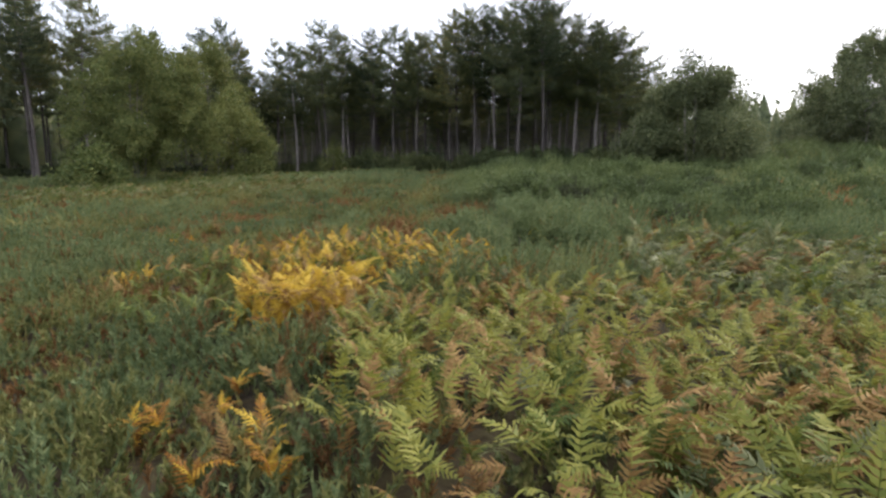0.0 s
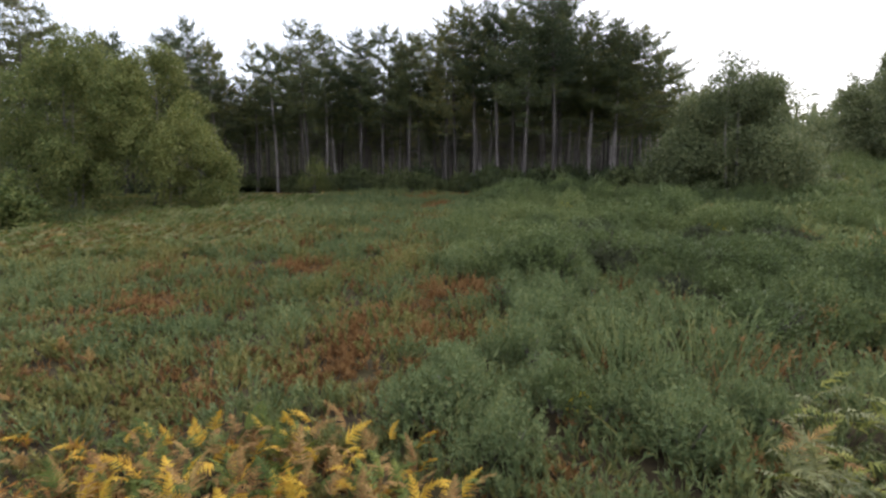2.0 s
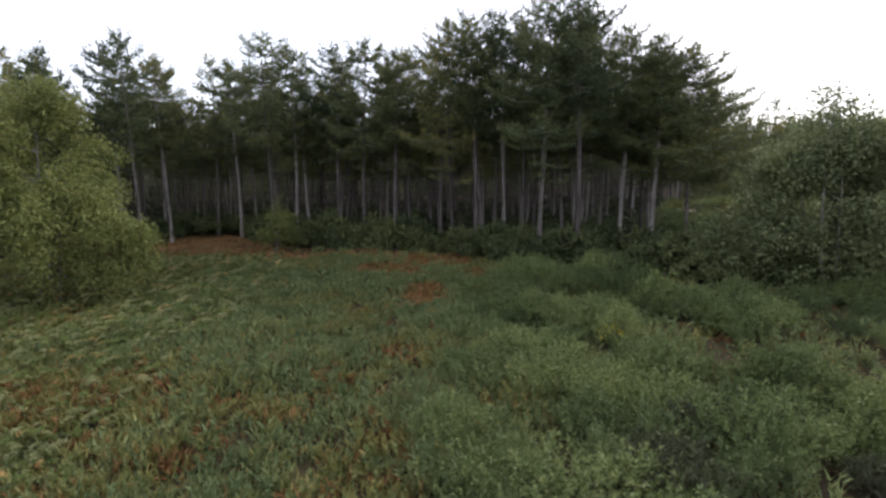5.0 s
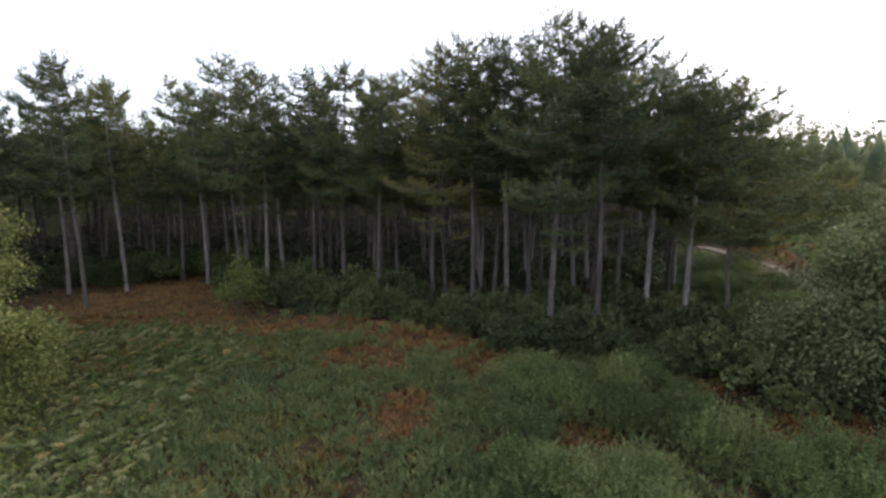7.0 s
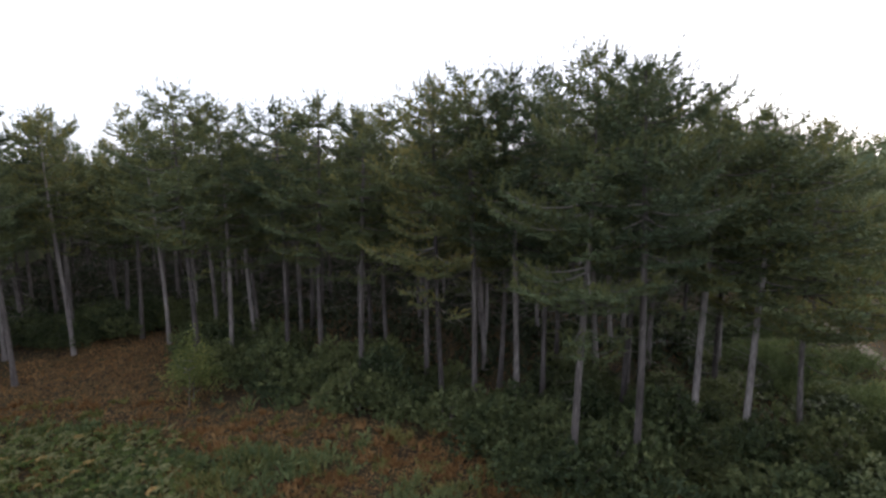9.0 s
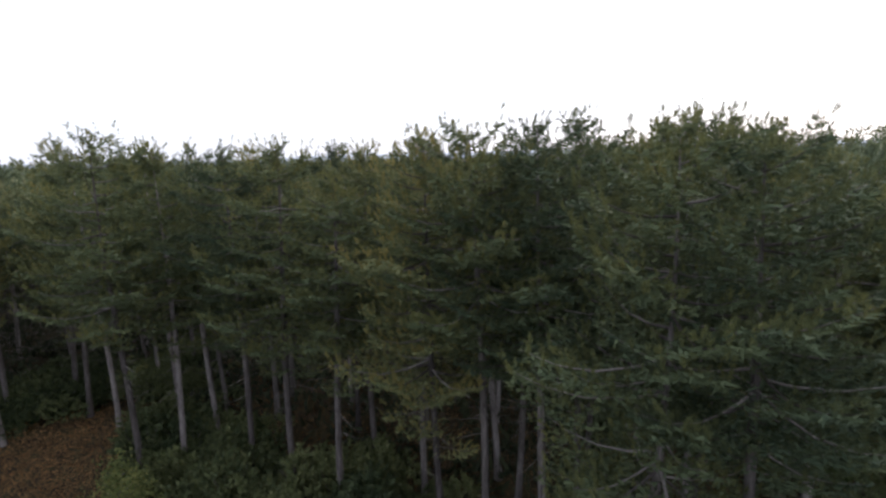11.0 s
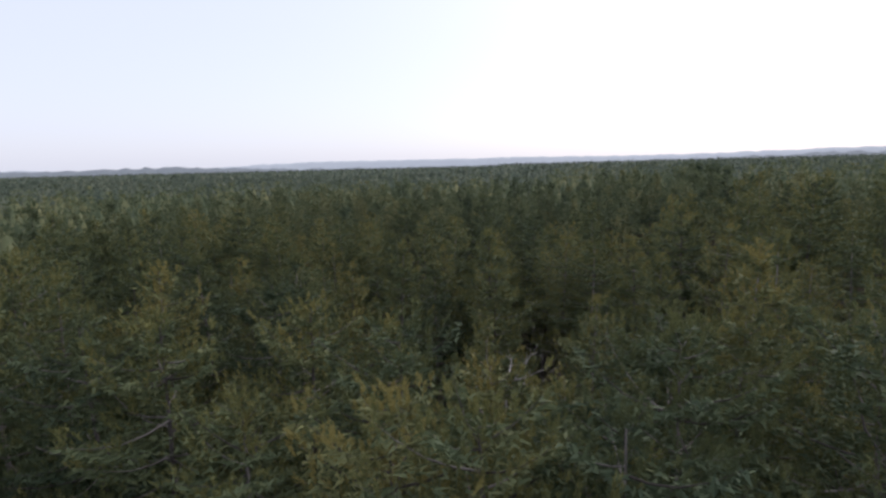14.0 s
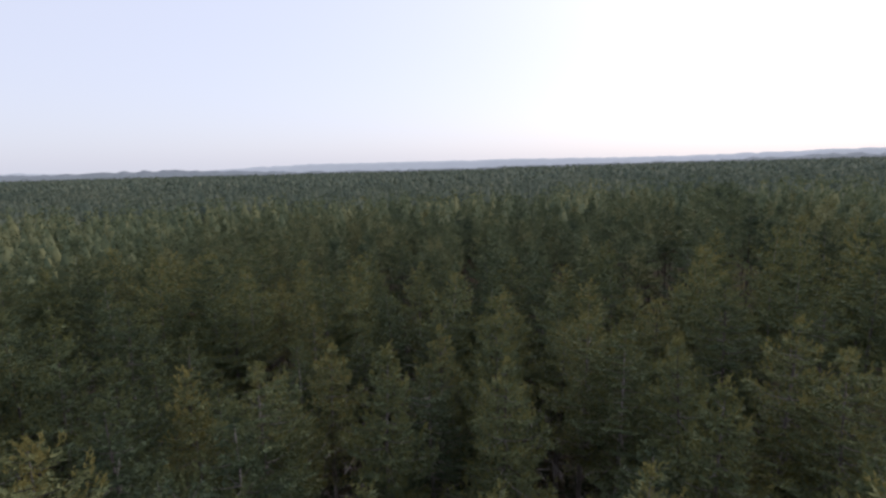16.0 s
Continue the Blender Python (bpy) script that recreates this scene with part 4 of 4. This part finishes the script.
fern_sheet("bracken_patch", "thick green bracken with withered fronds", 3.3 + 3.0 * q * np.cos(a), 4.9 + 2.8 * q * np.sin(a), (("green", 0.62), ("brown", 0.85), ("silver", 1.1)), 0.7)
a, q = rng.uniform(0, 6.28, 640), rng.uniform(0, 1, 640) ** 0.5
fern_sheet("bracken_patch", "pale bracken pressed flat by the wind", 6.8 + 2.4 * q * np.cos(a), 9.8 + 3.2 * q * np.sin(a), (("silver", 0.55), ("green", 0.75), ("brown", 1.1)), 0.95, None, (-45, 8), (-85, 25))
a, q = rng.uniform(0, 6.28, 260), rng.uniform(0, 1, 260) ** 0.5
fern_sheet("bracken_patch", "bright golden bracken in a dense clump", -0.4 + 0.85 * q * np.cos(a), 6.7 + 0.75 * q * np.sin(a), (("gold", 0.6), ("brown", 1.1)), 0.75, frond_shapes)
a, q = rng.uniform(0, 6.28, 520), rng.uniform(0, 1, 520) ** 0.5
fern_sheet("bracken_patch", "golden and brown bracken among heather", -0.4 + 2.5 * q * np.cos(a), 9.9 + 1.8 * q * np.sin(a), (("gold", 0.36), ("brown", 0.55), ("green", 1.1)), 0.78, frond_shapes)
a, q = rng.uniform(0, 6.28, 300), rng.uniform(0, 1, 300) ** 0.5
fern_sheet("bracken_patch", "yellow-green bracken round the golden clump", -0.6 + 3.0 * q * np.cos(a), 8.2 + 2.8 * q * np.sin(a), (("green", 0.75), ("brown", 1.1)), 0.7)
bx, by = rng.uniform(-19, -5, 14000), rng.uniform(19, 43, 14000)
keep = (bx < -4.5 - 0.13 * (by - 20) - 1.6 * vnoise(by, bx, 3, 8)) & (bx > -19 + 0.0 * by) & (by > 21.5 + 0.25 * (bx + 10)) & (vnoise(bx, by, 2.2, 9) > 0.25)
bx, by = bx[keep][:5200], by[keep][:5200]
fern_sheet("bracken_patch", "patch of pale green and brown bracken before the wood", bx, by, (("green", 0.5), ("silver", 0.9), ("brown", 1.1)), 1.05, far_fronds, (-32, 12), (-65, 45))

# ---- heath ----
def plumes(x, y, dx, dy, tall, side, fat):
    """Upright feathery heath shoots that lean out of their tuft: a stem blade with short sprigs, closest near the tip."""
    n = len(x)
    foot = on_ground(x, y, -0.02)
    lean = unit(np.stack([rng.normal(0, 0.18, n) + 3.0 * dx, rng.normal(0, 0.18, n) + 3.0 * dy, np.ones(n)], 1))
    a = blades(foot, lean, tall, 0.7 * fat)
    k = 0.2 + 0.78 * rng.uniform(0, 1, (n * side, 1)) ** 0.7
    f, l = np.repeat(foot, side, 0), np.repeat(lean, side, 0)
    h = np.repeat(tall, side)
    b = spikes(f + l * k * h[:, None], unit(l + 0.8 * any_way(n * side)), 2.9 * fat * rng.uniform(0.8, 1.2, n * side), fat * 0.9)
    return join([a, b])


def heath(name, gap, x0, x1, y0, y1, per_m2, side, fat, tall, mats, cond):
    """Tufts of shoots over a stretch of the plan, greener or browner by patches."""
    per = 9
    n = int((x1 - x0) * (y1 - y0) * per_m2 / per)
    cx, cy = rng.uniform(x0, x1, n), rng.uniform(y0, y1, n)
    pit = hollow(cx, cy) | (cx > bushy_edge(cy) + 1.0) & (cy > 15) & (cy < 40) & (vnoise(cx, cy, 1.7, 51) + 0.25 * vnoise(cx, cy, 0.6, 52) < 0.40)
    pit = pit | ((cy < 7.5) & (cx > 1.4) & (bracken_zone(cx, cy) > 0.4) & (vnoise(cx, cy, 0.7, 71) > 0.42))
    keep = cond(cx, cy) & ~pit & (vnoise(cx, cy, 0.8, 13) + 0.45 * rng.uniform(0, 1, n) > gap)
    cx, cy = cx[keep], cy[keep]
    n = len(cx)
    spot = bare_spot(cx, cy) > rng.uniform(-0.05, 0.3, n)
    bushy = step(-0.8, 1.8, cx - bushy_edge(cy)) * (cy < 40)
    warm = vnoise(cx, cy, 2.6, 16) + 0.6 * vnoise(cx, cy, 0.7, 17) + 0.5 * rng.uniform(0, 1, n) - 0.1 - 0.3 * bushy
    warm = warm - 0.25 * step(24, 28, cy)
    warm = np.where(spot, rng.uniform(1.2, 2.0, n), warm)
    size = (0.35 + 0.9 * vnoise(cx, cy, 0.9, 14)) * (0.7 + 0.5 * vnoise(cx, cy, 6, 15)) * rng.uniform(0.6, 1.3, n) * (0.85 + 0.45 * bushy) * (1 - bushy + bushy * (0.45 + 1.1 * vnoise(cx, cy, 1.4, 81)))
    size = np.where(spot, np.where(cy > 28, 0.45, 0.85) * size, size) * (1 - 0.6 * bracken_zone(cx, cy))
    gone = spot & (cy > 28) & (rng.uniform(0, 1, n) < 0.5)
    cx, cy, warm, size = cx[~gone], cy[~gone], warm[~gone], size[~gone]
    dx, dy = rng.normal(0, 0.10, (2, len(cx) * per))
    x, y, w = np.repeat(cx, per) + dx, np.repeat(cy, per) + dy, np.repeat(warm, per) + rng.uniform(-0.06, 0.06, len(dx))
    h = tall * np.repeat(size, per) * rng.uniform(0.7, 1.25, len(dx))
    for mat, lo, hi, lab in mats:
        k = (w >= lo) & (w < hi)
        if k.sum() > 10:
            tagged(new(name, mesh_of(name, *plumes(x[k], y[k], dx[k], dy[k], h[k], side, fat), mat)), lab, "heath plants", kind="stuff")


def open_heath(x, y):
    return ~in_wood(x, y - 2) & ~((np.abs(x - 20) < 1.3) & (y > 45) & (y < 63.5))


MIX = ((HEATHER, -1, 1.0, "blue-green heather shoots in low tussocks"), (OLIVE, 1.0, 1.46, "olive-yellow moor grass among heather"), (RUST, 1.46, 9, "withered rust-brown stems in the heath"))
LOW = ((OLIVE, -1, 1.0, "short olive moss and grass between the tussocks"), (RUST, 1.0, 9, "rust-brown stubble between the tussocks"))
heath("heath_tussocks", 0.20, -9, 10, 1.0, 11, 105, 22, 0.021, 0.58, MIX, open_heath)
heath("heath_tussocks", 0.18, -14, -9, 1.0, 11, 110, 7, 0.036, 0.54, MIX, open_heath)
heath("heath_tussocks", 0.18, 10, 13, 1.0, 11, 110, 7, 0.036, 0.54, MIX, open_heath)
heath("heath_tussocks", 0.18, -14, 13, 11, 22, 92, 9, 0.032, 0.56, MIX, open_heath)
heath("heath_tussocks", 0.0, -12, 6, 4, 22, 75, 3, 0.04, 0.22, LOW, open_heath)
heath("heath_tussocks", 0.0, -6, 6, 1.5, 7, 60, 14, 0.018, 0.36, MIX, open_heath)
heath("heath_tussocks", 0.10, -13, 7, 22, 42, 80, 7, 0.040, 0.52, MIX, open_heath)
heath("heath_tussocks", 0.22, -30, 20, 22, 46, 30, 4, 0.070, 0.46, MIX, open_heath)
heath("heath_tussocks", 0.0, -20, 10, 22, 44, 22, 2, 0.10, 0.24, LOW, open_heath)
heath("heath_tussocks", 0.32, -40, -11.5, 1, 22, 28, 3, 0.10, 0.45, MIX, open_heath)
heath("heath_tussocks", 0.32, 12.5, 40, 1, 26, 28, 3, 0.105, 0.5, MIX, open_heath)
heath("heath_tussocks", 0.32, 16, 62, 26, 90, 14, 2, 0.17, 0.6, MIX, open_heath)

heath("heath_tussocks", 0.2, -20, 20, -8, 1.2, 40, 2, 0.08, 0.4, MIX, open_heath)

# rust-brown litter on the open spots and under the trees
n = 330000
x, y = rng.uniform(-26, 25, n), rng.uniform(12, 62, n)
keep = (bare_spot(x, y) > rng.uniform(-0.1, 0.3, n)) & (y > rng.uniform(14, 34, n))
x, y = x[keep], y[keep]
w = any_way(len(x)) * [1, 1, 0.5] + [0, 0, 0.25]
tagged(new("bracken_litter", mesh_of("bracken_litter", *spikes(on_ground(x, y, 0.03), unit(w), rng.uniform(0.08, 0.2, len(x)), 0.035), RUST)), "rust-brown dead bracken litter on bare soil", "litter", kind="stuff")
